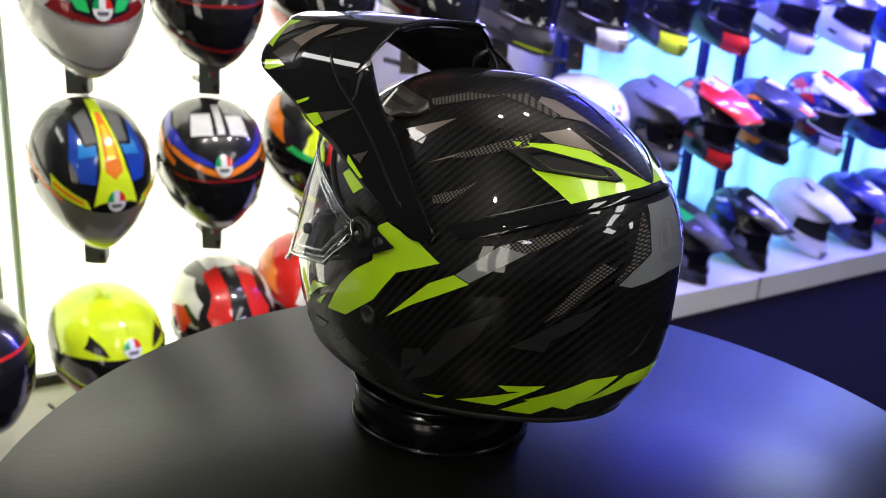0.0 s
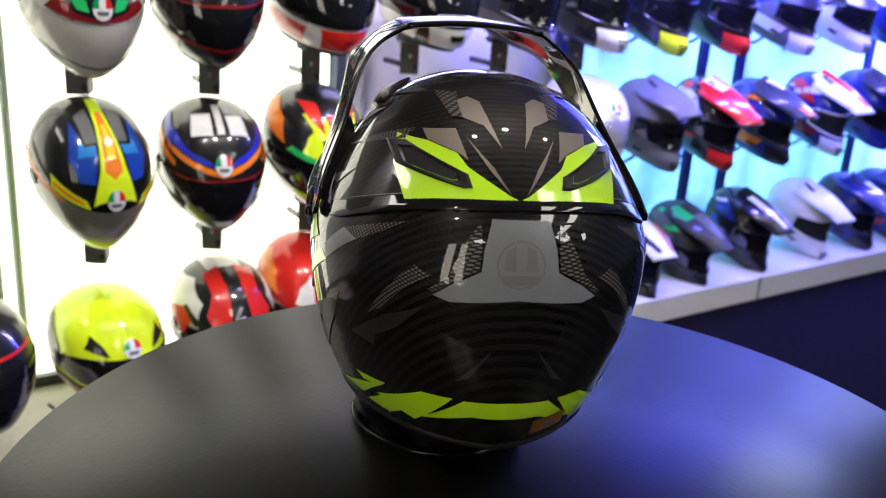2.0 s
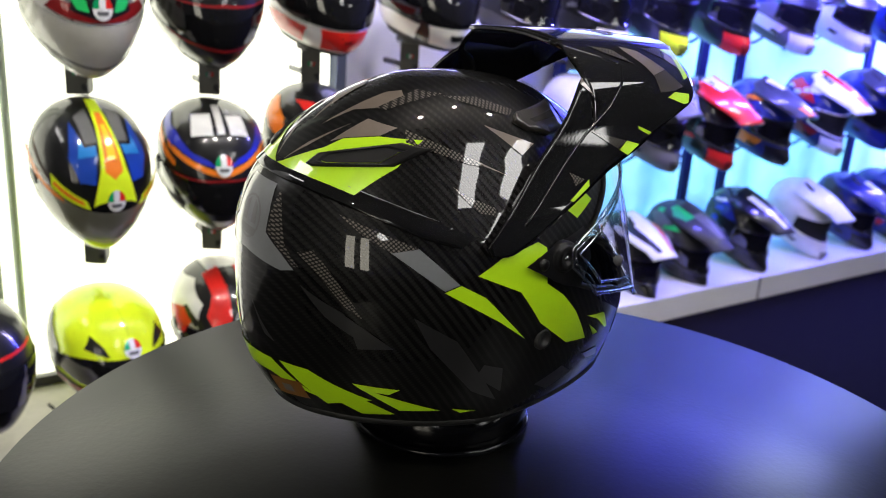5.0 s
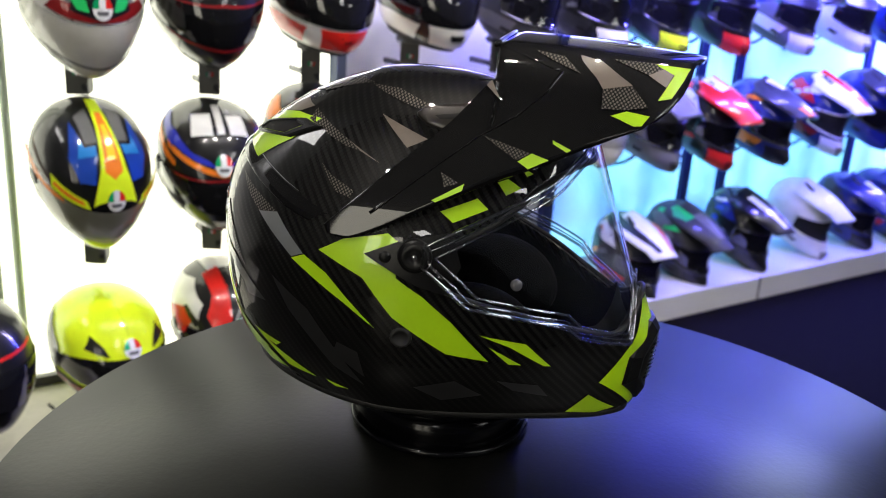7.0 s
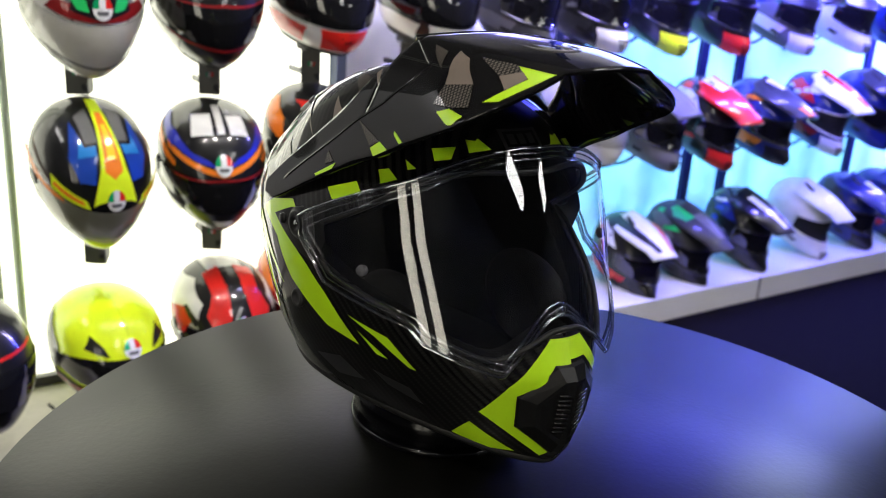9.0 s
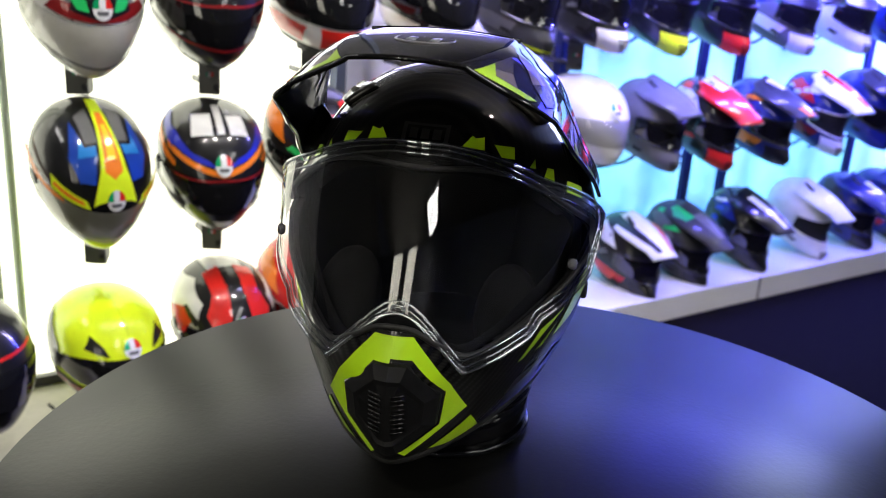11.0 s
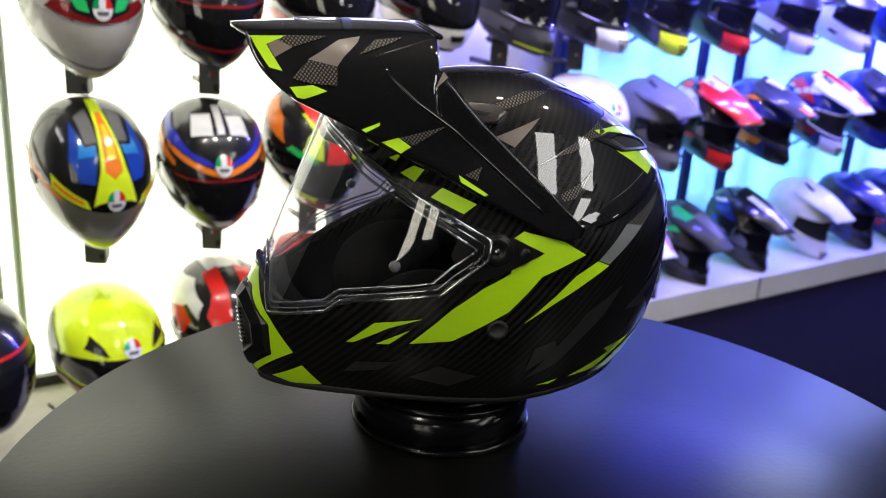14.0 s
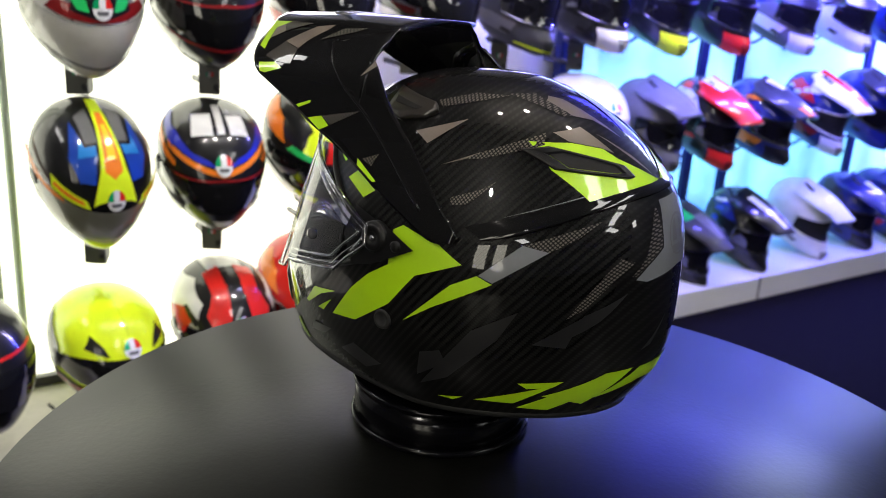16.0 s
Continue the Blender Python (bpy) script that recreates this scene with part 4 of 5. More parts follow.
def road_helmet(m, base, label, marks=(), visor=None, chin=None, badge=None, low=-0.045, high=0.034):
    h = thing("display_helmet", m @ Matrix.Scale(1.1, 4), label, "helmet", "helmets on the display wall")
    sh = part("shell", grid(lambda i, j: ROAD.at(-0.115 + 0.242 * math.sin(j / 27 * math.pi / 2), 2 * math.pi * i / 64), 64, 28, True), base, h)

    def lens(i, j):
        u = radians(-78 + 156 * i / 39)
        q = 1 - (abs(u) / radians(80)) ** 4 * 0.6
        zc = (low + high) / 2
        return ROAD.at(zc + (high - low) * (j / 9 - 0.5) * q, u, 0.0035)
    v = part("visor", grid(lens, 40, 10), visor or M_DARK_VISOR, h, "dark glossy visor" if not visor else "clear smoked visor")
    for sign in (1, -1):
        p = ROAD.side(0.000, -0.004, sign)
        part("visor_pivot", disc_on(p, (0.1, sign, 0), [(0, 0.007), (0.017, 0.006), (0.021, 0.003), (0.021, -0.002)], 24), BLACK, v)
    part("neck_edge", tube([ROAD.at(-0.114, 2 * math.pi * i / 48, -0.002) for i in range(48)], 0.006, 8, True), M_RUBBER, h)
    part("chin_vent", patch([(-0.022, -0.066), (0.022, -0.066), (0.016, -0.082), (-0.016, -0.082)], lambda a, b: ROAD.end(a, b, True), 0.003), chin or BLACK, h)
    for k, (kind, poly, mat) in enumerate(marks):
        for sign in ((1, -1) if kind in "sFB" else (1,)):
            if kind == "t":
                part("graphic", patch(poly, lambda a, b: ROAD.top(a, b), 0.0012 + 0.0007 * k, 0.010), mat, sh)
            elif kind == "s":
                part("graphic", patch(poly, lambda a, b: ROAD.side(a, b, sign), 0.0012 + 0.0007 * k, 0.012), mat, sh)
            else:
                part("graphic", patch([(a * sign, b) for a, b in poly], lambda a, b: ROAD.end(a, b, kind not in "bB"), 0.0012 + 0.0007 * k, 0.012), mat, sh)
    if badge:
        emblem(sh, badge[0], badge[1], ROAD)
    return h


MX = Form([
    (-0.145, 0.150, -0.070, 0.050, 1.35), (-0.132, 0.186, -0.100, 0.074, 1.35), (-0.100, 0.204, -0.128, 0.098, 1.4), (-0.070, 0.192, -0.145, 0.112, 1.5),
    (-0.030, 0.158, -0.158, 0.122, 1.8), (0.020, 0.140, -0.162, 0.126, 2.1), (0.060, 0.118, -0.155, 0.117, 2.2),
    (0.095, 0.080, -0.130, 0.095, 2.2), (0.115, 0.042, -0.095, 0.066, 2.2), (0.125, 0.0, -0.052, 0.026, 2.2), (0.127, -0.0199, -0.0201, 0.0005, 2.2)], xc=-0.02)


def mx_peak(a, w, up=0.0):
    """The sun peak: a from the crown to the tip, w across; a raised spine, drooping flanks, a narrowing tip."""
    half = 0.088 + 0.024 * math.sin(min(1.0, a * 1.2) * math.pi) - 0.034 * a
    spine = 0.011 * max(0.0, 1 - abs(w) * 3.2) * (1 - 0.6 * a)
    return Vector((-0.055 + 0.290 * a - 0.034 * a * abs(w) ** 2, w * half, 0.134 + 0.016 * math.sin(a * 2.6) - 0.030 * a - 0.046 * abs(w) ** 2.2 * (1 - 0.30 * a) + spine + up))


def peak_helmet(m, base, label, peak_mat, chin_mat, marks=(), peak_marks=(), visor=True, shards=()):
    """An off-road helmet: long pointed chin bar, open or glazed eye port, sun peak."""
    h = thing("display_helmet", m, label, "helmet", "helmets on the display wall")
    form = MX
    sh = part("shell", grid(lambda i, j: form.at(-0.145 + 0.272 * math.sin(j / 31 * math.pi / 2), 2 * math.pi * i / 64), 64, 32, True), base, h)
    port_mat = M_DARK_VISOR if visor else M_VOID

    def eye(i, j):
        u = radians(-62 + 124 * i / 35)
        q = 1 - (abs(u) / radians(74)) ** 3 * 0.45
        return form.at(0.004 + 0.088 * (j / 9 - 0.5) * q - 0.012 * math.cos(u), u, 0.003 if visor else 0.0015)
    part("eye_port", grid(eye, 36, 10), port_mat, h, "dark eye port")
    edge = [eye(i, 0) for i in range(36)] + [eye(35 - i, 9) for i in range(36)]
    part("port_edge", tube(edge, 0.0045, 6, True), chin_mat if not visor else BLACK, h)
    cb = part("chin_bar", grid(lambda i, j: form.at(-0.140 + 0.080 * j / 9 * (0.72 + 0.28 * math.cos(radians(-42 + 84 * i / 31))), radians(-42 + 84 * i / 31), 0.0055 * math.sin(j / 9 * math.pi) + 0.001), 32, 10), chin_mat, h)
    for k in range(4):
        z = -0.086 - 0.010 * k
        part("mouth_vent", patch([(-0.020 + 0.003 * k, z), (0.020 - 0.003 * k, z), (0.018 - 0.003 * k, z - 0.005), (-0.018 + 0.003 * k, z - 0.005)], lambda a, b: form.end(a, b, True), 0.0085, 0.012), M_VOID, cb)
    pe = part("peak", grid(lambda i, j: mx_peak(i / 19, -1 + 2 * j / 18), 20, 19), peak_mat, h)
    so = pe.modifiers.new("thickness", "SOLIDIFY")
    so.thickness, so.offset = 0.005, 0
    for sign in (1, -1):
        part("peak_slot", grid(lambda i, j: mx_peak(0.10 + 0.22 * i / 5, sign * (0.30 + 0.16 * j / 2 + 0.10 * i / 5), 0.0032), 6, 3), M_VOID, pe)
        part("peak_screw", disc_on(form.side(0.0, 0.075, sign), (0, sign, 0.4), [(0, 0.006), (0.004, 0.006), (0.005, 0.003), (0.005, -0.002)], 12), base, pe)
        part("cheek_vent", patch([(0.095, -0.082), (0.062, -0.076), (0.052, -0.088), (0.084, -0.094)], lambda a, b: form.side(a, b, sign), 0.0066, 0.012), M_VOID, sh)
    for a0, a1, w0, w1, mat in peak_marks:
        part("graphic", grid(lambda i, j: mx_peak(a0 + (a1 - a0) * i / 9, (w0 + (w1 - w0) * j / 5) * (1 - 0.25 * i / 9), 0.0036), 10, 6), mat, pe)
    for k, (kind, poly, mat) in enumerate(marks):
        for sign in ((1, -1) if kind in "sF" else (1,)):
            if kind == "s":
                part("graphic", patch(poly, lambda a, b: form.side(a, b, sign), 0.0012 + 0.0007 * k, 0.012), mat, sh)
            else:
                part("graphic", patch([(a * sign, b) for a, b in poly], lambda a, b: form.end(a, b, True), 0.0072 + 0.0007 * k, 0.012), mat, sh)
    # slanted slashes of paint over the flanks
    rnd = random.Random(label)
    for k, mat in enumerate(shards):
        for _ in range(3):
            x, z, ln, w = rnd.uniform(-0.12, 0.03), rnd.uniform(-0.07, 0.085), rnd.uniform(0.03, 0.07), rnd.uniform(0.006, 0.018)
            poly = [(x, z), (x + ln, z + ln * 0.35), (x + ln * 0.55, z + ln * 0.35 + w), (x - ln * 0.1, z + w)]
            for sign in (1, -1):
                part("graphic", patch(poly, lambda a, b: form.side(a, b, sign), 0.0040 + 0.0006 * k, 0.014), mat, sh)
    return h


def head_pose(s, z, turn=0.0, nod=25.0, out=0.24, lean=0.0):
    """Facing out of the wall, nodded forward."""
    face = math.atan2(WALL_N.y, WALL_N.x) + radians(turn)
    return Matrix.Translation(on_wall(s, out, z)) @ Matrix.Rotation(face, 4, "Z") @ Matrix.Rotation(radians(nod), 4, "Y") @ Matrix.Rotation(radians(lean), 4, "X")


# graphics shared by several helmets: (kind, outline, paint)
WIDE_BROW = [(-0.10, 0.035), (0.10, 0.035), (0.085, 0.060), (0.0, 0.045), (-0.085, 0.060)]
CENTRE = [(-0.034, 0.040), (0.034, 0.040), (0.012, 0.118), (-0.012, 0.118)]
FLANK = [(0.05, 0.045), (0.0, 0.085), (-0.08, 0.095), (-0.11, 0.06), (-0.03, 0.04)]
CHEEK = [(0.11, -0.055), (0.02, -0.045), (-0.08, -0.05), (-0.10, -0.09), (0.08, -0.10)]
EYE_L = [(0.040, 0.045), (0.085, 0.050), (0.068, 0.085), (0.036, 0.108)]
BAND = [(0.155, -0.052), (0.02, -0.055), (-0.13, -0.04), (-0.13, -0.06), (0.02, -0.072), (0.15, -0.07)]

# top row
road_helmet(head_pose(-0.045, 1.135, 4, 36), SILVER, "silver helmet with green and red brow graphics on a bracket", [("t", [(0.128, 0.058), (0.128, -0.058), (0.02, -0.10), (0.02, 0.10)], GREY), ("f", WIDE_BROW, DARKRED), ("F", [(0.0, 0.040), (0.060, 0.050), (0.050, 0.105), (0.0, 0.118)], BLACK), ("F", [(0.024, 0.052), (0.048, 0.054), (0.078, 0.095), (0.046, 0.110)], GREEN), ("F", [(0.0, 0.030), (0.128, 0.026), (0.120, -0.058), (0.075, -0.098), (0.0, -0.106)], SEE_THROUGH), ("F", [(0.0, -0.060), (0.098, -0.052), (0.098, -0.060), (0.0, -0.068)], GREY), ("F", [(0.045, -0.074), (0.085, -0.066), (0.078, -0.082), (0.048, -0.088)], BLACK)], M_SMOKE, SILVER, (0.0, 0.060))
road_helmet(head_pose(0.262, 1.138, -4, 22), BLACK, "gloss black and white helmet with a red visor line", [("s", CHEEK, SILVER), ("s", [(-0.02, 0.03), (-0.14, 0.03), (-0.15, -0.06), (-0.04, -0.06)], WHITE), ("F", [(0.0, 0.036), (0.10, 0.028), (0.10, 0.034), (0.0, 0.042)], DARKRED), ("F", [(0.0, -0.052), (0.105, -0.044), (0.105, -0.050), (0.0, -0.058)], DARKRED)], None, BLACK)
road_helmet(head_pose(0.585, 1.155, 0, 12), WHITE, "white helmet with red and black chin graphics", [("s", CHEEK, RED), ("f", CENTRE, BLACK), ("s", FLANK, BLACK), ("F", [(0.0, -0.05), (0.06, -0.05), (0.05, -0.10), (0.0, -0.10)], RED)], None, BLACK)
road_helmet(head_pose(0.935, 1.165, 0, 12), BLACK, "black helmet with cream cheek panels and a small badge", [("s", CHEEK, SILVER), ("F", [(0.0, -0.05), (0.07, -0.05), (0.055, -0.10), (0.0, -0.105)], SILVER)], None, BLACK, (0.0, 0.062))
peak_helmet(head_pose(1.27, 1.165, 0, 12), CHARCOAL, "charcoal adventure helmet with a thin yellow edge", GREY, CHARCOAL, [("s", CHEEK, GREY), ("F", [(0.0, -0.112), (0.06, -0.108), (0.06, -0.116), (0.0, -0.12)], NEON)], shards=(GREY, NEON,))
peak_helmet(head_pose(1.58, 1.17, 0, 12), BLACK, "black adventure helmet with silver chin bar", CHARCOAL, SILVER, [("s", CHEEK, CHARCOAL)], shards=(GREY,))
peak_helmet(head_pose(1.885, 1.175, 0, 20), BLACK, "black adventure helmet with a neon yellow chin", BLACK, NEON, [("s", FLANK, GREY)], shards=(CHARCOAL, ROYAL,))
peak_helmet(head_pose(2.21, 1.175, 0, 20), BLACK, "black adventure helmet with a red chin", NAVY, RED, [("s", FLANK, GREY)], shards=(CHARCOAL, RED,))
peak_helmet(head_pose(2.59, 1.175, 0, 20), GREY, "grey adventure helmet with a pale silver chin", BLACK, SILVER, [("s", CHEEK, WHITE)])
peak_helmet(head_pose(2.96, 1.18, 0, 20), WHITE, "white motocross helmet with dark eye port", WHITE, WHITE, [("s", FLANK, SILVER)], shards=(GREY, ROYAL,))
peak_helmet(head_pose(3.33, 1.18, 0, 20), NAVY, "dark blue motocross helmet on the lit wall", BLACK, NAVY)

# middle row
road_helmet(head_pose(-0.044, 0.705, 8, 41), BLACK, "black helmet with yellow-orange centre stripe and blue sides, clear visor", [
    ("F", [(0.0, 0.028), (0.125, 0.028), (0.118, -0.06), (0.07, -0.10), (0.0, -0.108)], SEE_THROUGH), ("F", [(0.0, -0.062), (0.052, -0.058), (0.044, -0.092), (0.0, -0.098)], NEON),
    ("t", [(0.020, 0.020), (0.020, 0.046), (-0.055, 0.050), (-0.075, 0.020)], GREY), ("t", [(0.020, -0.020), (0.020, -0.046), (-0.055, -0.050), (-0.075, -0.020)], GREY),
    ("t", [(0.100, 0.040), (0.028, 0.026), (0.028, 0.050), (-0.045, 0.062), (0.040, 0.082), (0.088, 0.068)], BLUE), ("t", [(0.100, -0.040), (0.028, -0.026), (0.028, -0.050), (-0.045, -0.062), (0.040, -0.082), (0.088, -0.068)], BLUE),
    ("t", [(0.050, 0.030), (0.028, 0.027), (0.028, 0.050), (0.005, 0.056), (0.046, 0.066)], SKY_BLUE), ("t", [(0.050, -0.030), (0.028, -0.027), (0.028, -0.050), (0.005, -0.056), (0.046, -0.066)], SKY_BLUE),
    ("t", [(0.128, 0.046), (0.128, -0.046), (0.075, -0.027), (-0.02, -0.015), (-0.10, -0.011), (-0.10, 0.011), (-0.02, 0.015), (0.075, 0.027)], NEON),
    ("t", [(0.096, 0.0), (0.082, 0.019), (-0.02, 0.009), (-0.055, 0.006), (-0.055, -0.006), (-0.02, -0.009), (0.082, -0.019)], ORANGE),
    ("t", [(0.060, 0.010), (-0.02, 0.005), (-0.02, -0.005), (0.060, -0.010)], AMBER),
    ("F", [(0.050, 0.034), (0.110, 0.038), (0.110, 0.060), (0.058, 0.050)], NEON), ("F", [(0.060, 0.040), (0.108, 0.046), (0.106, 0.054), (0.064, 0.047)], ORANGE),
    ("s", [(0.09, 0.036), (-0.05, 0.036), (-0.10, 0.02), (-0.05, 0.024), (0.10, 0.028)], ORANGE)], M_SMOKE, NEON, (0.0, 0.052))
road_helmet(head_pose(0.268, 0.708, -8, 21), BLACK, "black helmet with orange band, blue edges and white block graphics", [
    ("F", [(0.0, 0.036), (0.112, 0.062), (0.110, 0.074), (0.0, 0.048)], ORANGE), ("s", [(0.075, 0.048), (0.0, 0.066), (-0.12, 0.080), (-0.12, 0.062), (0.0, 0.050), (0.08, 0.036)], ORANGE), ("F", [(0.012, 0.056), (0.060, 0.064), (0.108, 0.078), (0.094, 0.096), (0.070, 0.078), (0.034, 0.070)], ROYAL), ("s", [(0.05, 0.070), (-0.02, 0.080), (-0.10, 0.085), (-0.06, 0.10), (0.02, 0.092)], ROYAL),
    ("t", [(0.060, 0.066), (0.066, 0.024), (0.008, 0.020), (0.002, 0.058)], WHITE), ("t", [(0.064, 0.012), (0.064, -0.006), (-0.036, -0.006), (-0.036, 0.010)], WHITE),
    ("t", [(0.068, -0.016), (0.058, -0.064), (-0.006, -0.056), (0.002, -0.014)], WHITE),
    ("F", [(0.0, 0.030), (0.10, 0.024), (0.10, 0.029), (0.0, 0.0345)], DARKRED), ("s", CHEEK, WHITE)], None, WHITE, (0.0, 0.060))
road_helmet(head_pose(0.575, 0.735, 0, 28), BLACK, "multicoloured helmet in red, orange, green and black", [("f", CENTRE, RED), ("F", EYE_L, NEON), ("s", FLANK, ORANGE), ("s", BAND, NEON), ("s", CHEEK, SILVER), ("t", [(0.10, 0.012), (0.09, 0.050), (0.02, 0.070), (0.05, 0.020)], NEON), ("t", [(0.10, -0.012), (0.09, -0.050), (0.02, -0.070), (0.05, -0.020)], NEON), ("t", [(0.085, 0.030), (0.04, 0.060), (-0.03, 0.070), (0.0, 0.030)], RED), ("t", [(0.085, -0.030), (0.04, -0.060), (-0.03, -0.070), (0.0, -0.030)], RED), ("F", [(0.05, 0.036), (0.11, 0.04), (0.10, 0.055), (0.055, 0.048)], GREEN)], None, SILVER)
road_helmet(head_pose(0.925, 0.738, 0, 20), SILVER, "silver and black full-face helmet on a bracket", [("f", CENTRE, BLACK)])
road_helmet(head_pose(1.275, 0.745, 0, 20), BLACK, "black full-face helmet on a bracket", [("s", FLANK, GREY)])
road_helmet(head_pose(1.61, 0.765, 0, 8), WHITE, "plain white full-face helmet with a small badge", [], M_SMOKE, WHITE, (0.0, 0.058))
peak_helmet(head_pose(1.93, 0.750, -6, 14), GREY, "matt grey adventure helmet with a smoked visor", GREY, GREY)
peak_helmet(head_pose(2.235, 0.745, 0, 22), BLACK, "red, white and black adventure helmet with a red chin", RED, RED, [("s", FLANK, WHITE)], [(0.0, 0.35, -0.6, 0.6, WHITE)], shards=(WHITE, RED,))
peak_helmet(head_pose(2.56, 0.735, 0, 18), NAVY, "dark blue adventure helmet with an orange peak edge", CHARCOAL, BLACK, [("s", CHEEK, ORANGE)], [(0.8, 0.98, -0.9, 0.9, ORANGE), (0.1, 0.4, -0.3, 0.3, SILVER)], shards=(ORANGE, GREY,))
peak_helmet(head_pose(2.93, 0.755, 0, 22), NAVY, "white and red motocross helmet with open eye port", WHITE, WHITE, [("s", FLANK, RED), ("s", CHEEK, DARKRED)], [(0.0, 0.9, -0.30, -0.05, RED), (0.2, 1.0, 0.3, 0.55, RED)], False, shards=(ROYAL, WHITE,))
peak_helmet(head_pose(3.28, 0.760, 0, 22), NAVY, "dark blue adventure helmet with a brown badge", CHARCOAL, NAVY, shards=(GREY, ORANGE,))
peak_helmet(head_pose(3.65, 0.760, 0, 22), SILVER, "pale silver adventure helmet on the lit wall", SILVER, BLACK)

# bottom row
# the thin darker lime strip along the crown paints in the crease's shade
road_helmet(head_pose(-0.026, 0.220, 9, 8), NEON, "fluorescent yellow helmet with black brow vents", [("t", [(0.11, 0.0015), (0.11, -0.0015), (-0.10, -0.0015), (-0.10, 0.0015)], paint("crease_shade", (0.60, 0.78, 0.02))), ("F", [(0.050, 0.038), (0.094, 0.050), (0.078, 0.078), (0.060, 0.058)], BLACK), ("s", CHEEK, BLACK), ("s", [(0.01, 0.03), (-0.06, 0.075), (-0.12, 0.075), (-0.155, 0.02), (-0.13, -0.05), (0.02, -0.03)], BLACK), ("s", BAND, DARKRED)], None, BLACK, (0.0, 0.050))
road_helmet(head_pose(0.298, 0.248, 0, 15), BLACK, "red and white helmet with a black centre stripe", [("s", [(0.10, 0.00), (0.06, 0.085), (-0.02, 0.11), (-0.10, 0.085), (-0.14, 0.02), (-0.13, -0.05), (0.0, -0.06)], SILVER), ("t", [(-0.03, 0.045), (-0.03, -0.045), (-0.13, -0.05), (-0.13, 0.05)], SILVER), ("F", [(0.030, 0.040), (0.066, 0.038), (0.080, 0.066), (0.062, 0.100), (0.030, 0.119), (0.018, 0.118)], RED), ("t", [(0.070, 0.022), (0.080, 0.058), (-0.020, 0.062), (-0.035, 0.020)], RED), ("t", [(0.070, -0.022), (0.080, -0.058), (-0.020, -0.062), (-0.035, -0.020)], RED), ("s", [(0.070, 0.055), (0.02, 0.060), (-0.04, 0.03), (0.0, -0.02), (0.05, 0.0)], RED), ("s", [(0.09, 0.048), (0.03, 0.070), (0.02, 0.062), (0.08, 0.034)], BLACK), ("s", CHEEK, BLACK)], None, BLACK, (0.0, 0.050))
road_helmet(head_pose(0.56, 0.285, 0, 24), RED, "red helmet with white cheek graphics", [("s", FLANK, ORANGE), ("s", CHEEK, WHITE), ("F", EYE_L, WHITE), ("s", [(0.10, -0.02), (-0.14, -0.01), (-0.15, 0.025), (0.08, 0.03)], WHITE)])
peak_helmet(head_pose(1.92, 0.235, -8, 14), BLACK, "black helmet with white and red peak stripes", WHITE, BLACK, [("s", FLANK, WHITE), ("s", CHEEK, RED)], [(0.0, 0.9, -0.9, -0.55, BLACK), (0.3, 0.9, 0.25, 0.6, RED), (0.0, 0.6, 0.75, 1.0, NAVY)], shards=(ORANGE, GREY,))
peak_helmet(head_pose(2.20, 0.250, 0, 20), CHARCOAL, "charcoal helmet with lime green peak marks", CHARCOAL, BLACK, [("s", FLANK, GREY)], [(0.0, 0.35, -1.0, -0.5, GREEN), (0.3, 0.8, -0.4, 0.2, GREY)], shards=(GREY, GREEN,))
peak_helmet(head_pose(2.56, 0.275, 0, 20), BLACK, "black helmet with silver peak stripes", BLACK, BLACK, [("s", FLANK, NAVY)], [(0.2, 0.9, -0.5, -0.2, SILVER), (0.1, 0.95, 0.2, 0.5, SILVER)], shards=(SILVER, ROYAL,))
peak_helmet(head_pose(2.965, 0.285, 0, 20), WHITE, "plain white motocross helmet with dark eye port", WHITE, WHITE, [], [(0.45, 0.65, -0.3, 0.3, SILVER)], False)
peak_helmet(head_pose(3.31, 0.282, 0, 20), NAVY, "dark blue patterned helmet with a grey badge", NAVY, BLACK, [("s", FLANK, CHARCOAL)], [(0.3, 0.6, -0.25, 0.25, SILVER)], shards=(GREY, CHARCOAL,))
peak_helmet(head_pose(3.60, 0.282, 0, 20), NAVY, "dark blue helmet with a red side mark", NAVY, BLACK, [("s", CHEEK, RED)], [(0.4, 0.7, 0.1, 0.6, SILVER)], shards=(GREY, RED,))
peak_helmet(head_pose(3.92, 0.282, 0, 20), CHARCOAL, "charcoal helmet on the white ledge", CHARCOAL, BLACK)
road_helmet(head_pose(-0.372, 0.285, 16, 8, 0.34), BLACK, "gloss black helmet with a red line and paper tag", [("F", [(0.0, 0.052), (0.095, 0.058), (0.095, 0.064), (0.0, 0.058)], RED), ("f", [(0.052, -0.005), (0.075, -0.005), (0.075, -0.040), (0.052, -0.040)], WHITE)], None, BLACK)


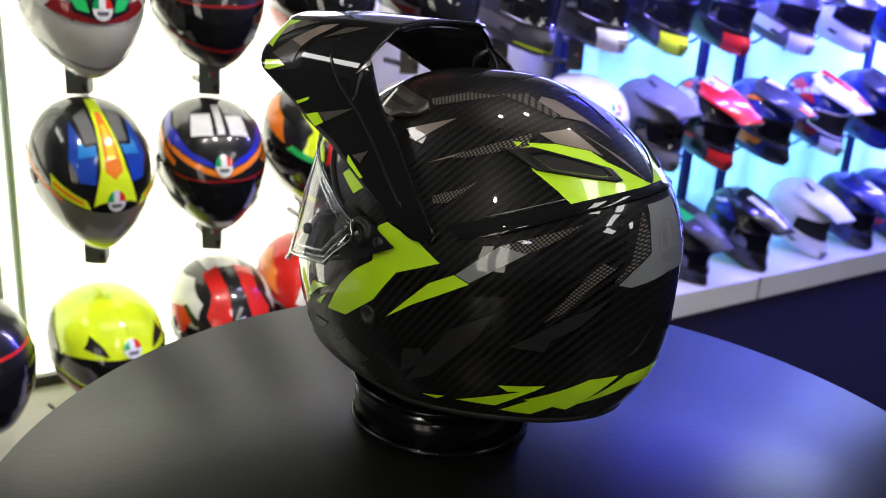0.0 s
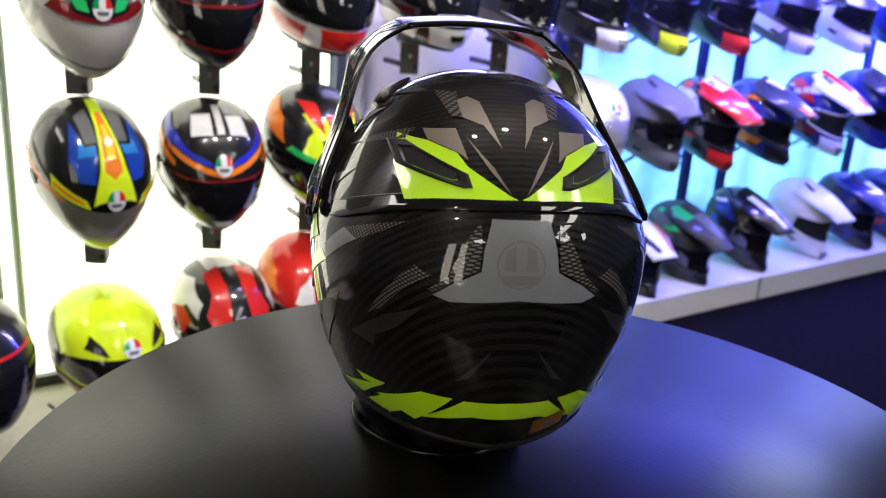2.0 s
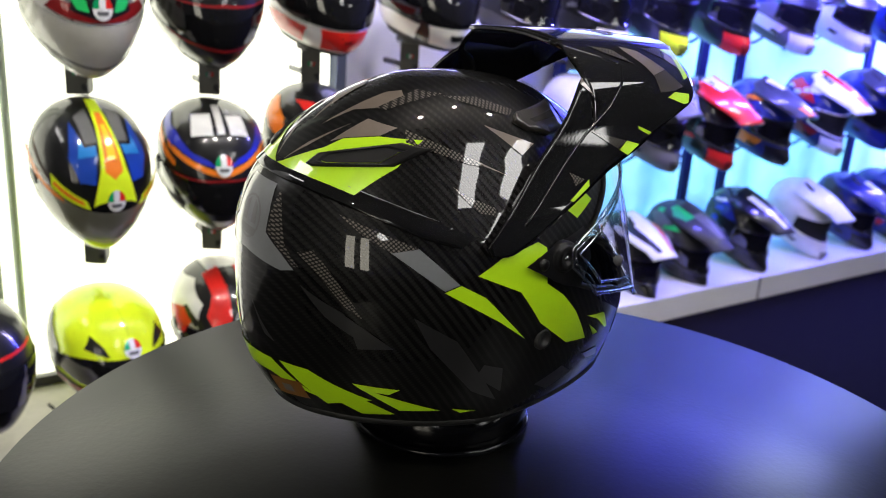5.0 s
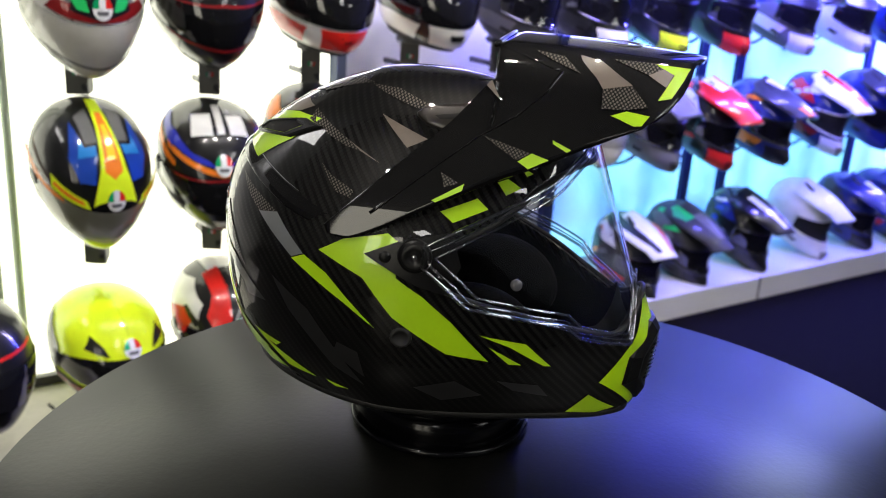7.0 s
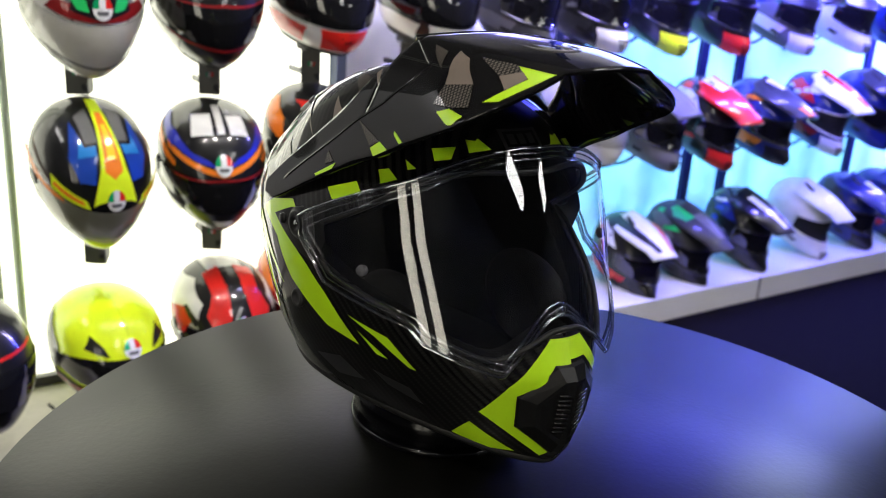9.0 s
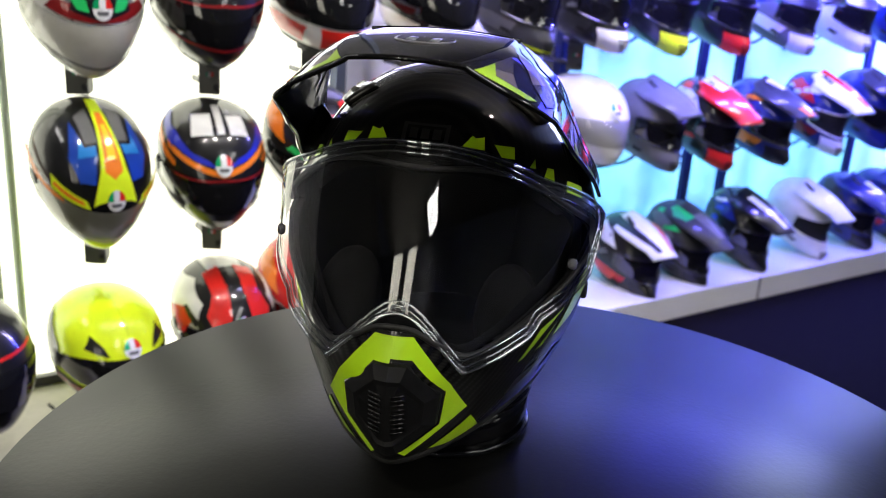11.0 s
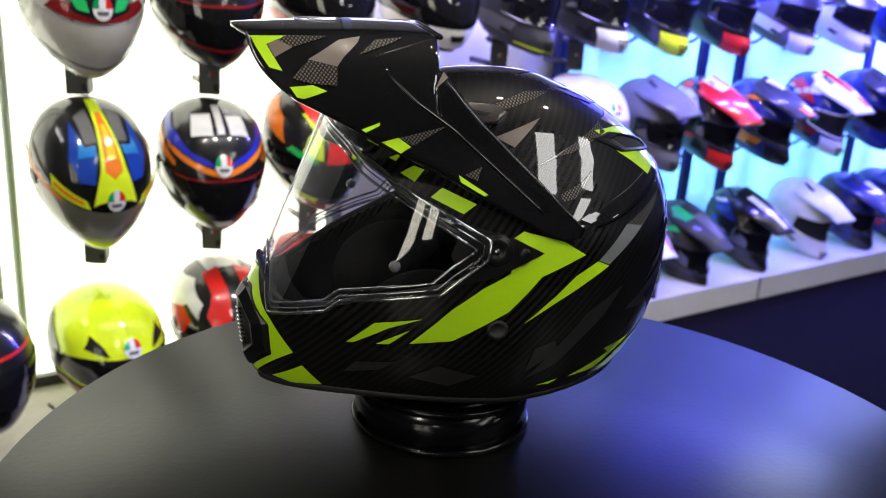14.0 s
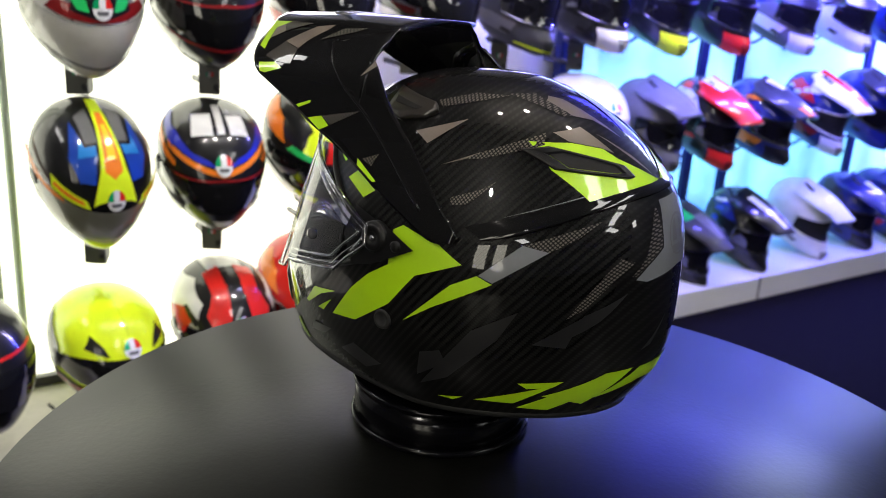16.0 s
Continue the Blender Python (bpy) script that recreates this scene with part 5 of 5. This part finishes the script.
# ---- brackets, posts, trim ----
def bracket(s, z, group="helmet brackets"):
    b = thing("helmet_bracket", Matrix.Translation(on_wall(s, 0.0, z)) @ Matrix.Rotation(WALL_YAW, 4, "Z"), "folded dark grey metal helmet bracket on the wall", "bracket", group)
    part("arm", box(0.014, 0.20, 0.016, 0, -0.10, -0.055, 0.002), CHARCOAL, b)
    bm = bmesh.new()
    pts = [(-0.040, -0.165), (0.008, -0.195), (0.038, -0.120)]
    lo = [bm.verts.new((x, y, -0.075)) for x, y in pts]
    hi = [bm.verts.new((x, y, 0.02)) for x, y in pts]
    for k in range(2):
        bm.faces.new((lo[k], lo[k + 1], hi[k + 1], hi[k]))
    p = part("plate", bm, M_BRACKET, b, "", False)
    m = p.modifiers.new("thickness", "SOLIDIFY")
    m.thickness = 0.003
    for dx, mat in ((-0.006, FLAG_GREEN), (0.0, WHITE), (0.006, RED)):
        part("emblem", box(0.005, 0.0008, 0.012, dx - 0.016, -0.1835 - 0.62 * dx, -0.02), mat, b, "", False)
    part("cup", lathe([(0, 0.02), (0.05, 0.02), (0.055, 0.03), (0.045, 0.045), (0, 0.05)], 24), CHARCOAL, b).location = (0, -0.17, 0)
    return b


M_BRACKET = plain("dark_powder_coat", (0.07, 0.07, 0.062), 0.5, 0, 0, 0.15, 40)
first = bracket(-0.04, 0.955)
for s, z in ((0.30, 0.945), (0.60, 0.97), (0.93, 0.99), (1.27, 0.99), (1.60, 0.99), (-0.02, 0.50), (0.30, 0.50), (0.60, 0.52)):
    copy_thing(first, Matrix.Translation(on_wall(s, 0.0, z)) @ Matrix.Rotation(WALL_YAW, 4, "Z"))


def rod(s, z):
    """A thin slanted support rod below a helmet on the blue wall."""
    r = part("helmet_rod", tube([on_wall(s, -0.004, z), on_wall(s + 0.02, 0.12, z + 0.05), on_wall(s + 0.05, 0.20, z + 0.12)], 0.006, 8), NAVY)
    return tagged(r, "thin dark blue metal rod holding a helmet", "bracket", "helmet rods")


for s, z in ((1.88, 0.96), (2.21, 0.96), (2.59, 0.96), (2.96, 0.96), (1.93, 0.50), (2.24, 0.50), (2.56, 0.50), (2.93, 0.50), (3.28, 0.50)):
    rod(s, z)


def post(s, out, r, label):
    # pale green paint stands in for light carried through a translucent post
    ob = part("post", lathe([(0, 0), (r, 0), (r, 2.9), (0, 2.9)], 20), paint("pale_green_translucent_look", (0.62, 0.70, 0.58), 0.4, 0.3), None)
    ob.matrix_world = Matrix.Translation(on_wall(s, out, 0.01))
    return tagged(ob, label, "post", "posts of the display frame")


post(-0.205, 0.03, 0.012, "upright pale green post of the display frame, translucent look painted on")
post(-0.262, 0.06, 0.012, "upright pale green post of the display frame, translucent look painted on")
slab("trim", on_wall(0.765, -0.005, 1.2), 0.035, 0.05, 2.2, paint("slate", (0.12, 0.14, 0.2), 0.5, 0), WALL_YAW, "slate blue upright trim between display bays", "trim")
slab("platform", on_wall(-0.45, 0.28, 0.006), 2.4, 0.56, 0.012, paint("beige_board", (0.42, 0.40, 0.36), 0.6, 0), WALL_YAW, "pale beige platform under the lit panels", "platform")
slab("baseboard", on_wall(-0.45, 0.014, 0.03), 2.4, 0.025, 0.03, BLACK, WALL_YAW, "black baseboard strip under the lit panels", "trim")
for s in (1.69, 2.445, 2.685, 3.625, 4.575):
    slab("trim", on_wall(s, -0.01, 1.2), 0.045, 0.04, 2.2, paint("dark_blue_board", (0.02, 0.03, 0.12), 0.5, 0), WALL_YAW, "dark blue upright strip between lit panels", "trim")
slab("trim", on_wall(2.50, 0.4315, 0.05), 0.006, 0.003, 0.1, GREY, WALL_YAW, "thin butt joint in the white ledge front", "trim")
cable = part("cable", tube([on_wall(-0.20, 0.30, 0.10) + Vector((0.02 * math.sin(k * 0.5), 0, -0.008 * k)) for k in range(11)], 0.004, 8), BLACK)
tagged(cable, "thin black cable hanging to the platform", "cable")


def motions():
    rows = [(t, 144.78 - 22.1 * t) for t in range(17)]
    walk(adv, [(t, pose(0, 0, AXIS_Z, 0, 0, a)) for t, a in rows])
    walk(stand, [(t, pose(0, 0, TABLE_Z, 0, 0, a)) for t, a in rows])


motions()
